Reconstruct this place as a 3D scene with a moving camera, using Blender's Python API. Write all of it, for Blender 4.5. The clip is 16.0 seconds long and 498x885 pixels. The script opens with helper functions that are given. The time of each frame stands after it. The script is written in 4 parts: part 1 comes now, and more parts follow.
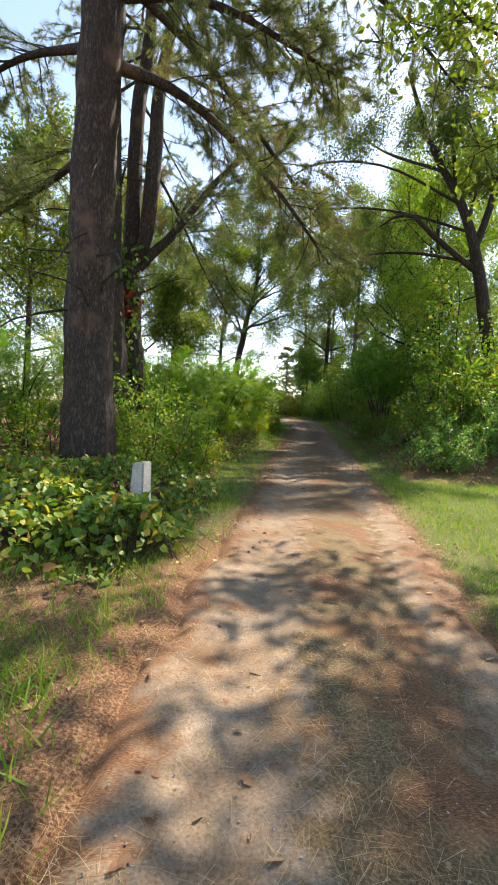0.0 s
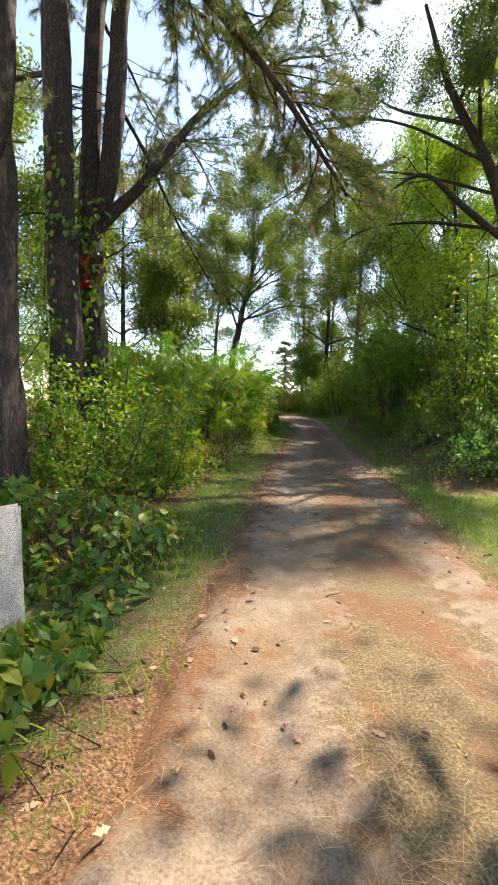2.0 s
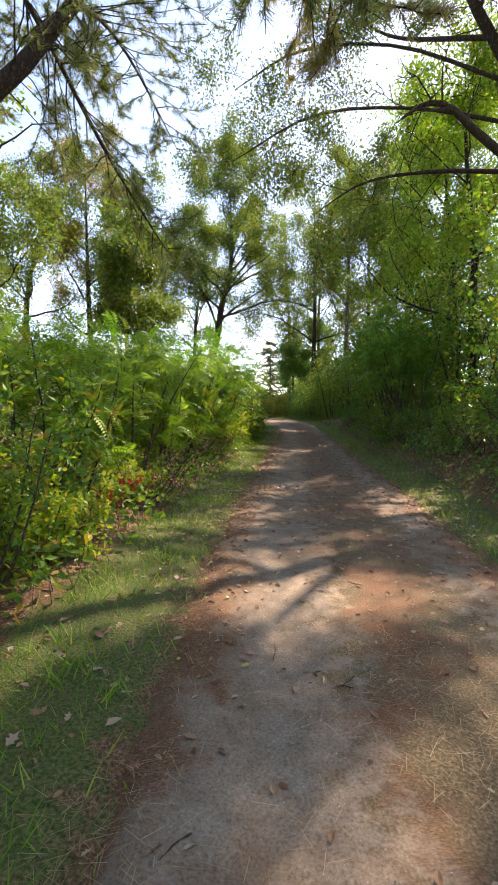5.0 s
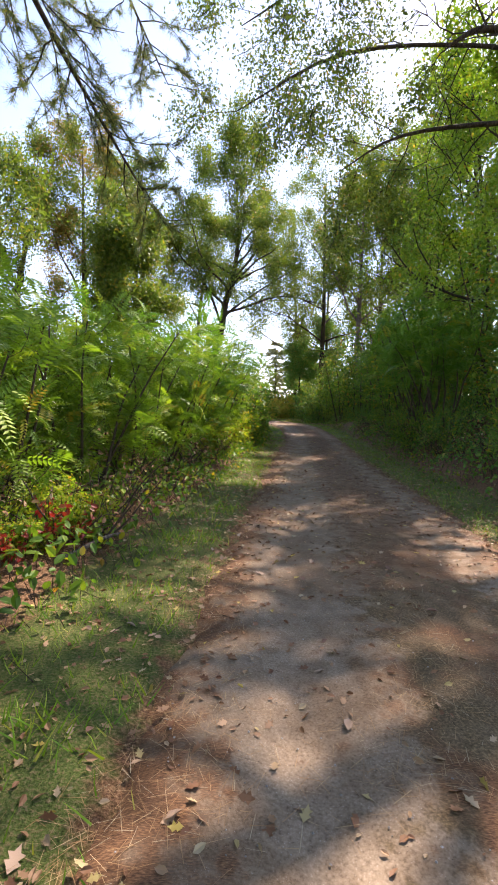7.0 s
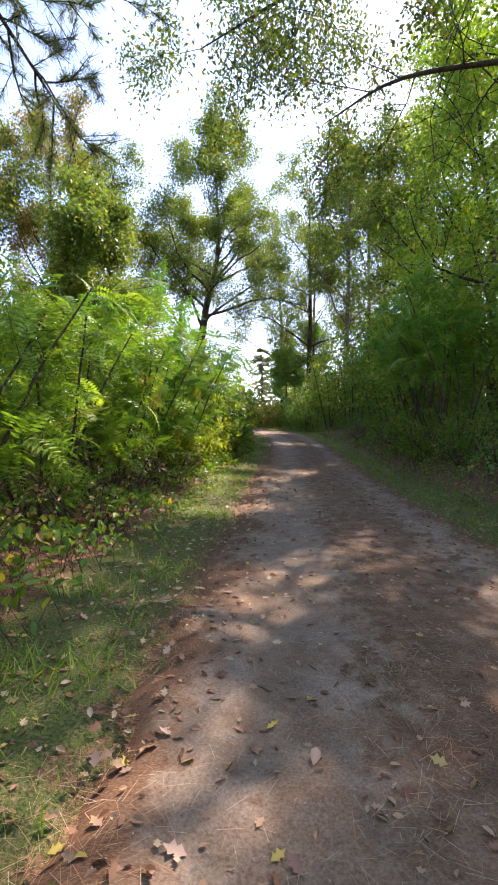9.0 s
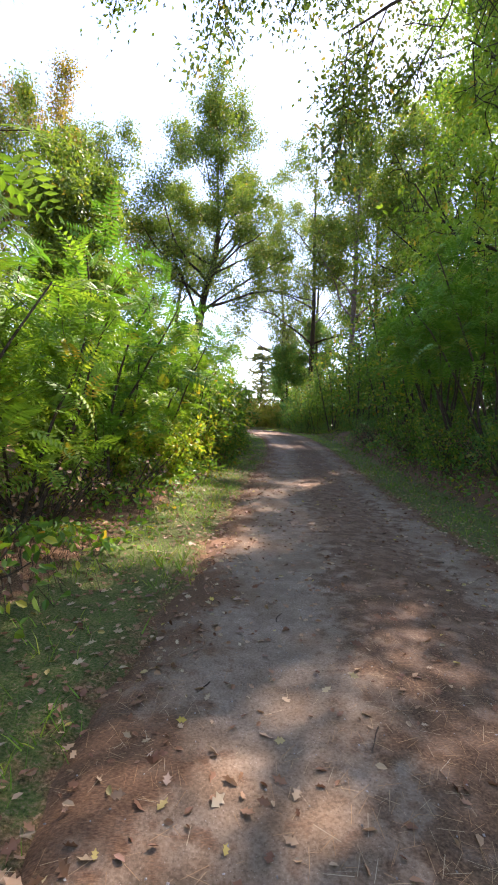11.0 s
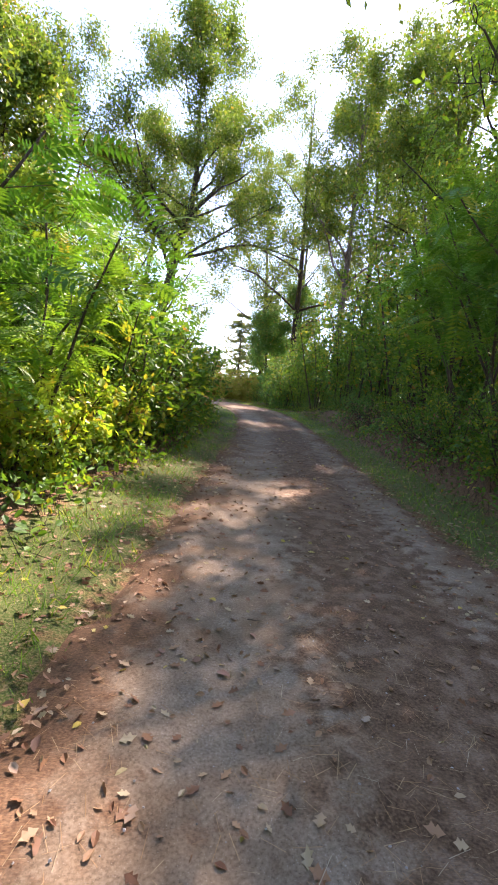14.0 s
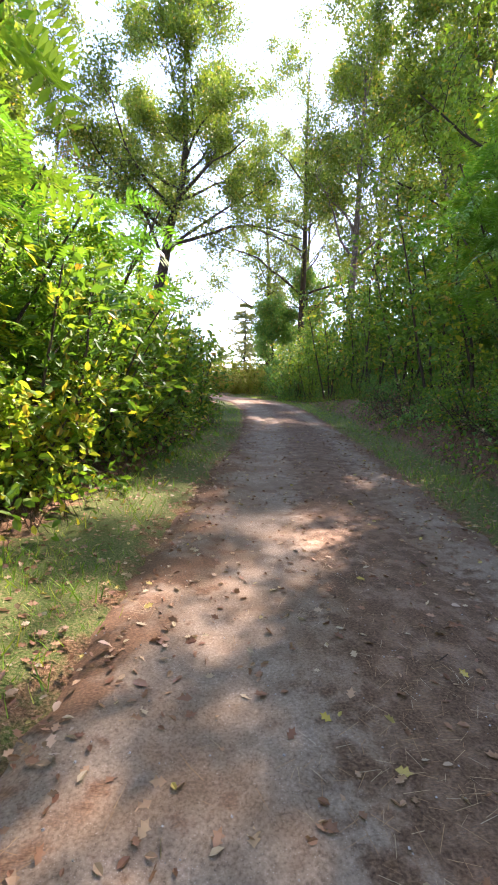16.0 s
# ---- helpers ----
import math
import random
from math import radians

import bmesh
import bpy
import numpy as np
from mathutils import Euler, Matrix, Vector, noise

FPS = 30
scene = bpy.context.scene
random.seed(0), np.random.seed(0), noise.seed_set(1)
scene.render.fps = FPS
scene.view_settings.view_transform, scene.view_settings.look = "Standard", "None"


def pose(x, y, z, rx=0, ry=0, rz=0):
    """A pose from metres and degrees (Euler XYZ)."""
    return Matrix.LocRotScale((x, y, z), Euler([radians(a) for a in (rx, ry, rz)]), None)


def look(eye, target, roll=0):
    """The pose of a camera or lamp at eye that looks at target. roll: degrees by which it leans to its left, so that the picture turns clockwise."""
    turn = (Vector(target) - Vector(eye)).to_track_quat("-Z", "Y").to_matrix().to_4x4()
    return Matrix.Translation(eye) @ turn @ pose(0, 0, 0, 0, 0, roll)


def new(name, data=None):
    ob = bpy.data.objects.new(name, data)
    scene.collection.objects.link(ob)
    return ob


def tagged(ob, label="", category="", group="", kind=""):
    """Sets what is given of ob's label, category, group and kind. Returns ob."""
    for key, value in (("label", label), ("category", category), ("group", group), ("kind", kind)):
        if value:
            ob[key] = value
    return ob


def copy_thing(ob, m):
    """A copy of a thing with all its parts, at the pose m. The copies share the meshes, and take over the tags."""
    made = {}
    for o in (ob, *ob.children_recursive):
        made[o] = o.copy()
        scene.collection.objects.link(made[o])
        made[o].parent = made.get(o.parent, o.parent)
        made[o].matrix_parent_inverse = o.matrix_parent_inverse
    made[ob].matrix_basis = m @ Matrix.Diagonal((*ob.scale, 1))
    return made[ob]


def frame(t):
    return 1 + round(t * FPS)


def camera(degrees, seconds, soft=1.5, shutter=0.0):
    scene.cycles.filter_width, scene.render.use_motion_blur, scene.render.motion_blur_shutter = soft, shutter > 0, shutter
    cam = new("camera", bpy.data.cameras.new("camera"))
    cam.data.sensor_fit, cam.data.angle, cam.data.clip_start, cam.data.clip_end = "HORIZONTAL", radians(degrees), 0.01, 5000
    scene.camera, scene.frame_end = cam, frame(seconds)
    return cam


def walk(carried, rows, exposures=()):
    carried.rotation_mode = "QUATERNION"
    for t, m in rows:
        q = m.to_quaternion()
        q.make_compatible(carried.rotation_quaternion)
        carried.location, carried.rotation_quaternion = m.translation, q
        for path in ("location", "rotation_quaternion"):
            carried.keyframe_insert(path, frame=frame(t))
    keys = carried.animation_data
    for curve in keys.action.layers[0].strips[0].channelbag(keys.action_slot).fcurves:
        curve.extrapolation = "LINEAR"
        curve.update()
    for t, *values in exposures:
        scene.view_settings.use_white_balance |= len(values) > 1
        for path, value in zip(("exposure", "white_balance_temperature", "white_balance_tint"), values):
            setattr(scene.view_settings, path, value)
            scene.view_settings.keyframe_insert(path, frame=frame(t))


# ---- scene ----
cam = camera(57.6, 16.0, soft=1.9)
METRES, EYE, TILT, LEAN, TURN = 23.8, 1.5, 0.0, 0.0, 0.0
ROWS = [
    (0.0, 0.0, 0.0, 0.0, 0.2, -3.63, -3.15),
    (0.5, 0.0017, 0.036, 0.0006, 0.45, -3.67, -5.82),
    (1.0, 0.0041, 0.069, 0.0001, 0.61, -3.7, -7.2),
    (1.5, 0.0055, 0.1014, -0.0007, 0.35, -3.77, -3.77),
    (2.0, 0.0071, 0.1334, -0.0019, -0.02, -3.92, -2.36),
    (2.5, 0.0097, 0.1677, -0.0023, -0.52, -4.05, -1.15),
    (3.0, 0.0144, 0.1987, -0.003, -1.34, -3.91, -1.1),
    (3.5, 0.0223, 0.2325, -0.0032, -2.09, -3.33, -1.57),
    (6.0, 0.03, 0.3882, -0.005, -1.22, -3.26, -0.14),
    (6.5, 0.0327, 0.4201, -0.0063, -0.95, -3.21, -3.06),
    (7.0, 0.0338, 0.4508, -0.0069, -1.06, -2.92, -1.65),
    (7.5, 0.0381, 0.4801, -0.0072, -1.28, -2.6, -4.04),
    (8.0, 0.0423, 0.5111, -0.0078, -1.49, -1.87, 0.04),
    (8.5, 0.0476, 0.5423, -0.0086, -2.08, -1.7, -1.15),
    (9.0, 0.0511, 0.5724, -0.0092, -2.55, -1.69, -0.63),
    (11.5, 0.0733, 0.7142, -0.0075, -3.12, -1.71, -2.74),
    (12.0, 0.0772, 0.7454, -0.0066, -4.34, -1.95, -3.61),
    (12.5, 0.0782, 0.7786, -0.0075, -5.7, -2.09, -1.14),
    (13.0, 0.0836, 0.8114, -0.0088, -5.78, -3.35, -4.1),
    (13.5, 0.0877, 0.8438, -0.0089, -5.78, -4.31, -5.13),
    (14.0, 0.0937, 0.872, -0.0081, -5.47, -4.89, -5.3),
    (14.5, 0.0992, 0.9033, -0.0075, -4.12, -5.03, -4.34),
    (15.0, 0.106, 0.9325, -0.0076, -3.88, -5.35, -3.1),
    (15.5, 0.1099, 0.9633, -0.0074, -4.06, -5.44, -1.23),
    (16.0, 0.1112, 0.9916, -0.0075, -4.29, -5.75, -1.96),
]
walk(cam, [(t, pose(0, 0, EYE, TILT, LEAN, TURN) @ pose(METRES * x, METRES * y, METRES * z, 90 + pitch, roll, yaw)) for t, x, y, z, yaw, pitch, roll in ROWS], ((0.0, 1.4, 7500, 14), (2.0, 1.5, 7500, 15), (3.5, 1.6, 7500, 19), (7.0, 1.7, 7300, 25), (9.0, 1.9, 6900, 28), (12.5, 2.1, 6800, 28), (14.0, 2.25, 6900, 29), (16.0, 2.6, 6900, 30)))

# ---------------- light ----------------
SUN_AZ, SUN_EL = 36.0, 47.0      # degrees clockwise from +y, and above the horizon
world = bpy.data.worlds.new("world")
scene.world = world
world.use_nodes = True
wn = world.node_tree
sky = wn.nodes.new("ShaderNodeTexSky")
sky.sky_type = "NISHITA"
sky.sun_disc = False
sky.sun_elevation, sky.sun_rotation = radians(SUN_EL), radians(SUN_AZ)
sky.air_density, sky.dust_density, sky.ozone_density = 1.0, 0.25, 1.0
wn.links.new(sky.outputs[0], wn.nodes["Background"].inputs[0])
wn.nodes["Background"].inputs[1].default_value = 0.15
sun = new("sun", bpy.data.lights.new("sun", "SUN"))
sun.data.energy, sun.data.angle, sun.data.color = 5.0, radians(0.6), (1.0, 0.94, 0.86)
sun_way = Vector((math.sin(radians(SUN_AZ)) * math.cos(radians(SUN_EL)), math.cos(radians(SUN_AZ)) * math.cos(radians(SUN_EL)), math.sin(radians(SUN_EL))))
sun.matrix_world = look(sun_way * 60, (0, 0, 0))

# ---------------- small tools ----------------
rng = np.random.default_rng(11)
TABLE = np.random.default_rng(5).random((256, 256))


def vnoise(x, y):
    """Smooth value noise, 0 to 1."""
    x, y = np.asarray(x, float), np.asarray(y, float)
    i, j = np.floor(x).astype(int), np.floor(y).astype(int)
    u, v = x - i, y - j
    u, v = u * u * (3 - 2 * u), v * v * (3 - 2 * v)
    a, b = TABLE[i % 256, j % 256], TABLE[(i + 1) % 256, j % 256]
    c, d = TABLE[i % 256, (j + 1) % 256], TABLE[(i + 1) % 256, (j + 1) % 256]
    return (a * (1 - u) + b * u) * (1 - v) + (c * (1 - u) + d * u) * v


def fbm(x, y, octaves=4):
    total, amp, norm = 0, 1.0, 0
    for k in range(octaves):
        total = total + amp * vnoise(np.asarray(x) * 2 ** k + 17.3 * k, np.asarray(y) * 2 ** k + 9.1 * k)
        norm += amp
        amp *= 0.5
    return total / norm


def unit(v):
    return v / np.maximum(np.linalg.norm(v, axis=-1, keepdims=True), 1e-9)


class Buf:
    """Gathers vertices and faces for one mesh."""

    def __init__(self):
        self.v, self.f, self.n = [], [], 0

    def add(self, verts, faces):
        verts = np.asarray(verts, float).reshape(-1, 3)
        self.v.append(verts)
        self.f.append(np.asarray(faces, int) + self.n)
        self.n += len(verts)

    def mesh(self, name, smooth=False):
        me = bpy.data.meshes.new(name)
        co = np.concatenate(self.v)
        me.vertices.add(len(co))
        me.vertices.foreach_set("co", co.astype(np.float32).ravel())
        loops = np.concatenate([f.ravel() for f in self.f])
        sizes = np.concatenate([np.full(len(f), f.shape[1]) for f in self.f])
        me.loops.add(len(loops))
        me.loops.foreach_set("vertex_index", loops.astype(np.int32))
        me.polygons.add(len(sizes))
        me.polygons.foreach_set("loop_start", np.concatenate([[0], np.cumsum(sizes)[:-1]]).astype(np.int32))
        me.polygons.foreach_set("use_smooth", np.full(len(sizes), smooth))
        me.update(calc_edges=True)
        return me


def part(name, buf, material, parent=None, label="", smooth=False):
    me = buf.mesh(name, smooth) if isinstance(buf, Buf) else buf
    if not me.materials:
        me.materials.append(material)
    ob = new(name, me)
    ob.parent = parent
    if label:
        tagged(ob, label)
    if name in ("branchwork", "twigwork", "crown", "foliage", "needles", "fading_needles", "leaves", "stemwork"):
        tagged(ob, kind="stuff")
    return ob


def thing(name, label, category, at=(0, 0, 0), group="", kind=""):
    ob = new(name)
    ob.location = at
    ob.empty_display_size = 0.2
    return tagged(ob, label, category, group, kind)


def tube(buf, pts, radii, sides=8, cap=True, rough=0.0, seed=0.0):
    """A round, tapering stem along pts."""
    p, r = np.asarray(pts, float), np.asarray(radii, float)
    n = len(p)
    d = unit(np.gradient(p, axis=0))
    ref = np.array([1.0, 0.13, 0.07]) if abs(d[:, 0]).max() < 0.9 else np.array([0.1, 1.0, 0.05])
    a = unit(np.cross(d, ref))
    b = np.cross(d, a)
    th = np.arange(sides) * 2 * np.pi / sides
    rr = np.repeat(r[:, None], sides, 1)
    if rough:
        z = np.cumsum(np.concatenate([[0], np.linalg.norm(np.diff(p, axis=0), axis=1)]))[:, None]
        ring = th[None] / (2 * np.pi)
        ridge = np.abs(fbm(np.cos(2 * np.pi * ring) * 4 + 9 + seed + 0 * z, np.sin(2 * np.pi * ring) * 4 + z * 0.9 + 5, 4) - 0.5) * 2
        rr = rr * (1 + rough * (ridge - 0.35)) * (1 + 0.10 * (fbm(np.cos(2 * np.pi * ring) + seed, np.sin(2 * np.pi * ring) + z * 0.35, 2) - 0.5))
    v = p[:, None] + rr[..., None] * (np.cos(th)[None, :, None] * a[:, None] + np.sin(th)[None, :, None] * b[:, None])
    i, j = np.meshgrid(np.arange(n - 1), np.arange(sides), indexing="ij")
    q = np.stack([i * sides + j, i * sides + (j + 1) % sides, (i + 1) * sides + (j + 1) % sides, (i + 1) * sides + j], -1).reshape(-1, 4)
    buf.add(v, q)
    if cap:
        buf.v.append(p[-1:] + d[-1:] * r[-1])
        last = buf.n - sides
        buf.f.append(np.stack([last + np.arange(sides), last + (np.arange(sides) + 1) % sides, np.full(sides, buf.n)], -1))
        buf.n += 1


def sticks(buf, a, b, ra, rb):
    """Many thin three-sided twigs at once, from a to b."""
    a, b = np.asarray(a, float), np.asarray(b, float)
    n = len(a)
    d = unit(b - a)
    s = unit(np.cross(d, np.array([0.31, 0.22, 0.93])))
    t = np.cross(d, s)
    ring = [math.cos(k * 2.0944) * s + math.sin(k * 2.0944) * t for k in range(3)]
    ra, rb = np.broadcast_to(ra, n)[:, None], np.broadcast_to(rb, n)[:, None]
    v = np.stack([a + ra * k for k in ring] + [b + rb * k for k in ring], 1)
    f = np.array([[0, 1, 4, 3], [1, 2, 5, 4], [2, 0, 3, 5]])
    buf.add(v, (np.arange(n)[:, None, None] * 6 + f[None]).reshape(-1, 4))


def strew(buf, shape, pos, along, up, size):
    """Copies of a small shape (verts, faces): its x axis along, its z axis near up."""
    v, fs = shape
    x = unit(np.asarray(along, float))
    y = unit(np.cross(up, x))
    z = np.cross(x, y)
    size = np.broadcast_to(np.asarray(size, float), (len(x),))[:, None, None]
    w = np.asarray(pos)[:, None] + size * (v[None, :, :1] * x[:, None] + v[None, :, 1:2] * y[:, None] + v[None, :, 2:] * z[:, None])
    base = buf.n
    buf.v.append(w.reshape(-1, 3))
    for f in fs:
        buf.f.append((np.arange(len(x))[:, None, None] * len(v) + f[None]).reshape(-1, f.shape[1]) + base)
    buf.n += len(x) * len(v)


def rand_dir(n, up=0.0):
    d = rng.normal(size=(n, 3))
    d[:, 2] += up
    return unit(d)


# leaf shapes: length 1 along x
SPEAR = (np.array([[0, 0, 0], [0.45, 0.26, 0.06], [1, 0, -0.05], [0.45, -0.26, 0.06]]), [np.array([[0, 2, 1], [0, 3, 2]])])
LEAFLET = (np.array([[0, 0, 0], [0.6, 0.34, 0.05], [0.9, -0.26, -0.03]]), [np.array([[0, 2, 1]])])
OVAL = (np.array([[0, 0, 0], [0.25, 0.26, 0.06], [0.65, 0.27, 0.04], [1, 0, -0.1], [0.65, -0.27, 0.04], [0.25, -0.26, 0.06]]), [np.array([[0, 3, 2, 1], [0, 5, 4, 3]])])
HEART = (np.array([[0, 0, 0], [-0.08, 0.3, 0.05], [0.35, 0.42, 0.05], [0.72, 0.24, 0.0], [1, 0, -0.12], [0.72, -0.24, 0.0], [0.35, -0.42, 0.05], [-0.08, -0.3, 0.05], [0.45, 0, -0.03]]),
         [np.array([[0, 8, 2, 1], [8, 4, 3, 2], [0, 7, 6, 8], [8, 6, 5, 4]])])
OAKLEAF = (np.array([[0, 0, 0], [0.2, 0.14, 0.02], [0.35, 0.3, 0.07], [0.45, 0.14, 0.03], [0.65, 0.32, 0.08], [0.75, 0.12, 0.02], [1, 0, 0.1],
                     [0.75, -0.12, 0.02], [0.65, -0.32, 0.1], [0.45, -0.14, 0.03], [0.35, -0.3, 0.05], [0.2, -0.14, 0.02]]),
           [np.array([[1, 3, 2], [3, 5, 4], [7, 9, 8], [9, 11, 10], [5, 7, 6], [0, 11, 1]]), np.array([[1, 11, 9, 3], [3, 9, 7, 5]])])
CURL = (np.array([[0, 0, 0.02], [0.3, 0.25, 0.16], [0.7, 0.22, 0.13], [1, 0, 0.09], [0.7, -0.2, 0.2], [0.3, -0.24, 0.12], [0.5, 0, 0.015]]),
        [np.array([[0, 6, 1], [6, 2, 1], [6, 3, 2], [6, 4, 3], [6, 5, 4], [0, 5, 6]])])


def frond(pairs, width=0.34, droop=0.35, plain=False):
    """A feathered leaf: leaflets in pairs along an arched stalk."""
    v, tri = [], []
    s = np.linspace(0, 1, pairs + 2)
    for k, u in enumerate(s):
        v += [[u, 0, 0.25 * u - (0.25 + droop) * u * u], [u, 0.004, 0.25 * u - (0.25 + droop) * u * u - 0.012]]
    for k in range(pairs + 1):
        tri += [[2 * k, 2 * k + 2, 2 * k + 1]] if plain else [[2 * k, 2 * k + 2, 2 * k + 1], [2 * k + 1, 2 * k + 2, 2 * k + 3]]
    for k in range(1, pairs + 2):
        root = np.array(v[2 * k])
        ln = width * (0.6 + 0.4 * math.sin(math.pi * min(1, k / (pairs + 1) + 0.15)))
        ends = [0.0] if k == pairs + 1 else [1.0, -1.0]
        for side in ends:
            way = np.array([0.35, side, -0.18]) if side else np.array([1.0, 0, -0.4])
            way = way / np.linalg.norm(way)
            across = np.array([1.0, -0.35 * side, 0]) if side else np.array([0, 1.0, 0])
            m = root + way * ln * 0.42
            n0 = len(v)
            if plain:
                v += [list(root + way * ln * 0.6 + across * ln * 0.2), list(root + way * ln)]
                tri += [[2 * k, n0, n0 + 1]]
                continue
            v += [list(m + across * ln * 0.15 + np.array([0, 0, 0.01])), list(root + way * ln), list(m - across * ln * 0.15 + np.array([0, 0, 0.01]))]
            tri += [[2 * k, n0, n0 + 1], [2 * k, n0 + 1, n0 + 2]]
    return np.array(v, float), [np.array(tri)]


FROND = frond(8, 0.3)
FROND_FAR = frond(6, 0.36, 0.35, True)


def tuft(needles, spread, w):
    r = np.random.default_rng(3)
    v, tri = [], []
    for k in range(needles):
        a, c = r.random() * 6.283, spread * math.sqrt(r.random())
        d = np.array([math.cos(c), math.sin(c) * math.cos(a), math.sin(c) * math.sin(a)]) * (0.7 + 0.4 * r.random())
        s = np.cross(d, r.normal(size=3))
        s = s / np.linalg.norm(s) * w
        root = np.array([-0.5 * r.random(), 0, 0])
        v += [list(root + s), list(root - s), list(root + d)]
        tri.append([3 * k, 3 * k + 1, 3 * k + 2])
    return np.array(v), [np.array(tri)]


TUFT = tuft(10, 1.1, 0.021)
CLUMP = tuft(10, 1.3, 0.05)


# ---------------- materials ----------------
def nodes_of(name):
    m = bpy.data.materials.new(name)
    m.use_nodes = True
    nt = m.node_tree
    return m, nt, nt.nodes["Principled BSDF"]


def N(nt, kind, **inputs):
    node = nt.nodes.new("ShaderNode" + kind)
    for key, value in inputs.items():
        sock = node.inputs[int(key[1:])] if key[0] == "i" and key[1:].isdigit() else node.inputs[key.replace("_", " ")]
        if isinstance(value, bpy.types.NodeSocket):
            nt.links.new(value, sock)
        else:
            sock.default_value = value
    return node


def noise_at(nt, scale, detail=4.0, stretch=None, rough=0.6):
    co = N(nt, "TexCoord").outputs["Object"]
    if stretch:
        mp = N(nt, "Mapping", Vector=co, Scale=stretch)
        co = mp.outputs[0]
    return N(nt, "TexNoise", Vector=co, Scale=scale, Detail=detail, Roughness=rough).outputs["Fac"]


def ramp(nt, fac, stops):
    node = N(nt, "ValToRGB", Fac=fac)
    el = node.color_ramp.elements
    while len(el) < len(stops):
        el.new(0.5)
    for e, (p, c) in zip(el, stops):
        e.position, e.color = p, (*c, 1) if len(c) == 3 else c
    return node.outputs["Color"]


def steps(nt, fac, a, b):
    """0 below a, 1 above b, smooth between."""
    node = N(nt, "MapRange", Value=fac, From_Min=a, From_Max=b)
    node.interpolation_type = "SMOOTHSTEP"
    return node.outputs[0]


def mixc(nt, fac, a, b, kind="MIX"):
    node = nt.nodes.new("ShaderNodeMix")
    node.data_type, node.blend_type = "RGBA", kind
    for idx, val in ((0, fac), (6, a), (7, b)):
        if isinstance(val, bpy.types.NodeSocket):
            nt.links.new(val, node.inputs[idx])
        else:
            node.inputs[idx].default_value = (*val, 1) if isinstance(val, tuple) else val
    return node.outputs[2]


def calc(nt, op, a, b=0.0):
    node = nt.nodes.new("ShaderNodeMath")
    node.operation = op
    for idx, val in ((0, a), (1, b)):
        if isinstance(val, bpy.types.NodeSocket):
            nt.links.new(val, node.inputs[idx])
        else:
            node.inputs[idx].default_value = val
    return node.outputs[0]


def bump(nt, bsdf, height, strength, distance):
    b = N(nt, "Bump", Height=height, Strength=strength, Distance=distance)
    nt.links.new(b.outputs[0], bsdf.inputs["Normal"])


def leaf_material(name, stops, trans=0.45, rough=0.5, glow=(1.25, 1.2, 0.55)):
    """Thin leaf: gloss on the face, light passing through. stops: colours by island."""
    m, nt, b = nodes_of(name)
    isl = N(nt, "NewGeometry").outputs["Random Per Island"]
    base = ramp(nt, isl, stops)
    big = noise_at(nt, 0.55, 2.0)
    base = mixc(nt, steps(nt, big, 0.3, 0.7), mixc(nt, 1.0, base, (0.85, 0.88, 0.85), "MULTIPLY"), base)
    vein = noise_at(nt, 22.0, 2.0)
    base = mixc(nt, calc(nt, "MULTIPLY", vein, 0.2), base, mixc(nt, 1.0, base, (0.55, 0.6, 0.5), "MULTIPLY"))
    nt.links.new(base, b.inputs["Base Color"])
    b.inputs["Roughness"].default_value = rough
    b.inputs["Specular IOR Level"].default_value = 0.35
    tr = N(nt, "BsdfTranslucent", Color=mixc(nt, 1.0, base, glow, "MULTIPLY"))
    ms = N(nt, "MixShader", Fac=trans, i1=b.outputs[0], i2=tr.outputs[0])
    nt.links.new(ms.outputs[0], nt.nodes["Material Output"].inputs["Surface"])
    return m


def bark_material(name, dark, light, scale=9.0, red=None, pull=0.22):
    m, nt, b = nodes_of(name)
    plates = noise_at(nt, scale, 6.0, (1, 1, pull), 0.65)
    fine = noise_at(nt, scale * 6, 4.0, (1, 1, 0.4))
    h = calc(nt, "ADD", calc(nt, "ABSOLUTE", calc(nt, "SUBTRACT", plates, 0.5)), calc(nt, "MULTIPLY", fine, 0.12))
    c = ramp(nt, h, [(0.05, dark), (0.22, light), (0.5, tuple(min(1, k * 1.25) for k in light))])
    patch = noise_at(nt, 1.1, 3.0)
    c = mixc(nt, steps(nt, patch, 0.52, 0.72), c, red if red else tuple(k * 0.75 for k in light))
    c = mixc(nt, calc(nt, "MULTIPLY", fine, 0.5), c, mixc(nt, 1.0, c, (0.6, 0.6, 0.6), "MULTIPLY"))
    nt.links.new(c, b.inputs["Base Color"])
    b.inputs["Roughness"].default_value = 0.9
    b.inputs["Specular IOR Level"].default_value = 0.2
    bump(nt, b, h, 0.9, 0.05)
    return m


M_PINEBARK = bark_material("pine bark", (0.022, 0.017, 0.015), (0.11, 0.085, 0.07), 17.0, (0.13, 0.085, 0.062), 0.32)
M_BARK = bark_material("dark bark", (0.02, 0.016, 0.012), (0.09, 0.072, 0.055), 12.0)
M_GREYBARK = bark_material("grey bark", (0.06, 0.05, 0.042), (0.24, 0.21, 0.18), 10.0)
M_STEM = bark_material("shrub stem", (0.04, 0.03, 0.02), (0.14, 0.1, 0.07), 30.0)
M_SUMAC = leaf_material("sumac leaf", [(0.0, (0.072, 0.192, 0.023)), (0.5, (0.106, 0.251, 0.025)), (0.9, (0.165, 0.3, 0.032)), (1.0, (0.375, 0.319, 0.032))], 0.42, glow=(1.1, 1.15, 0.5))
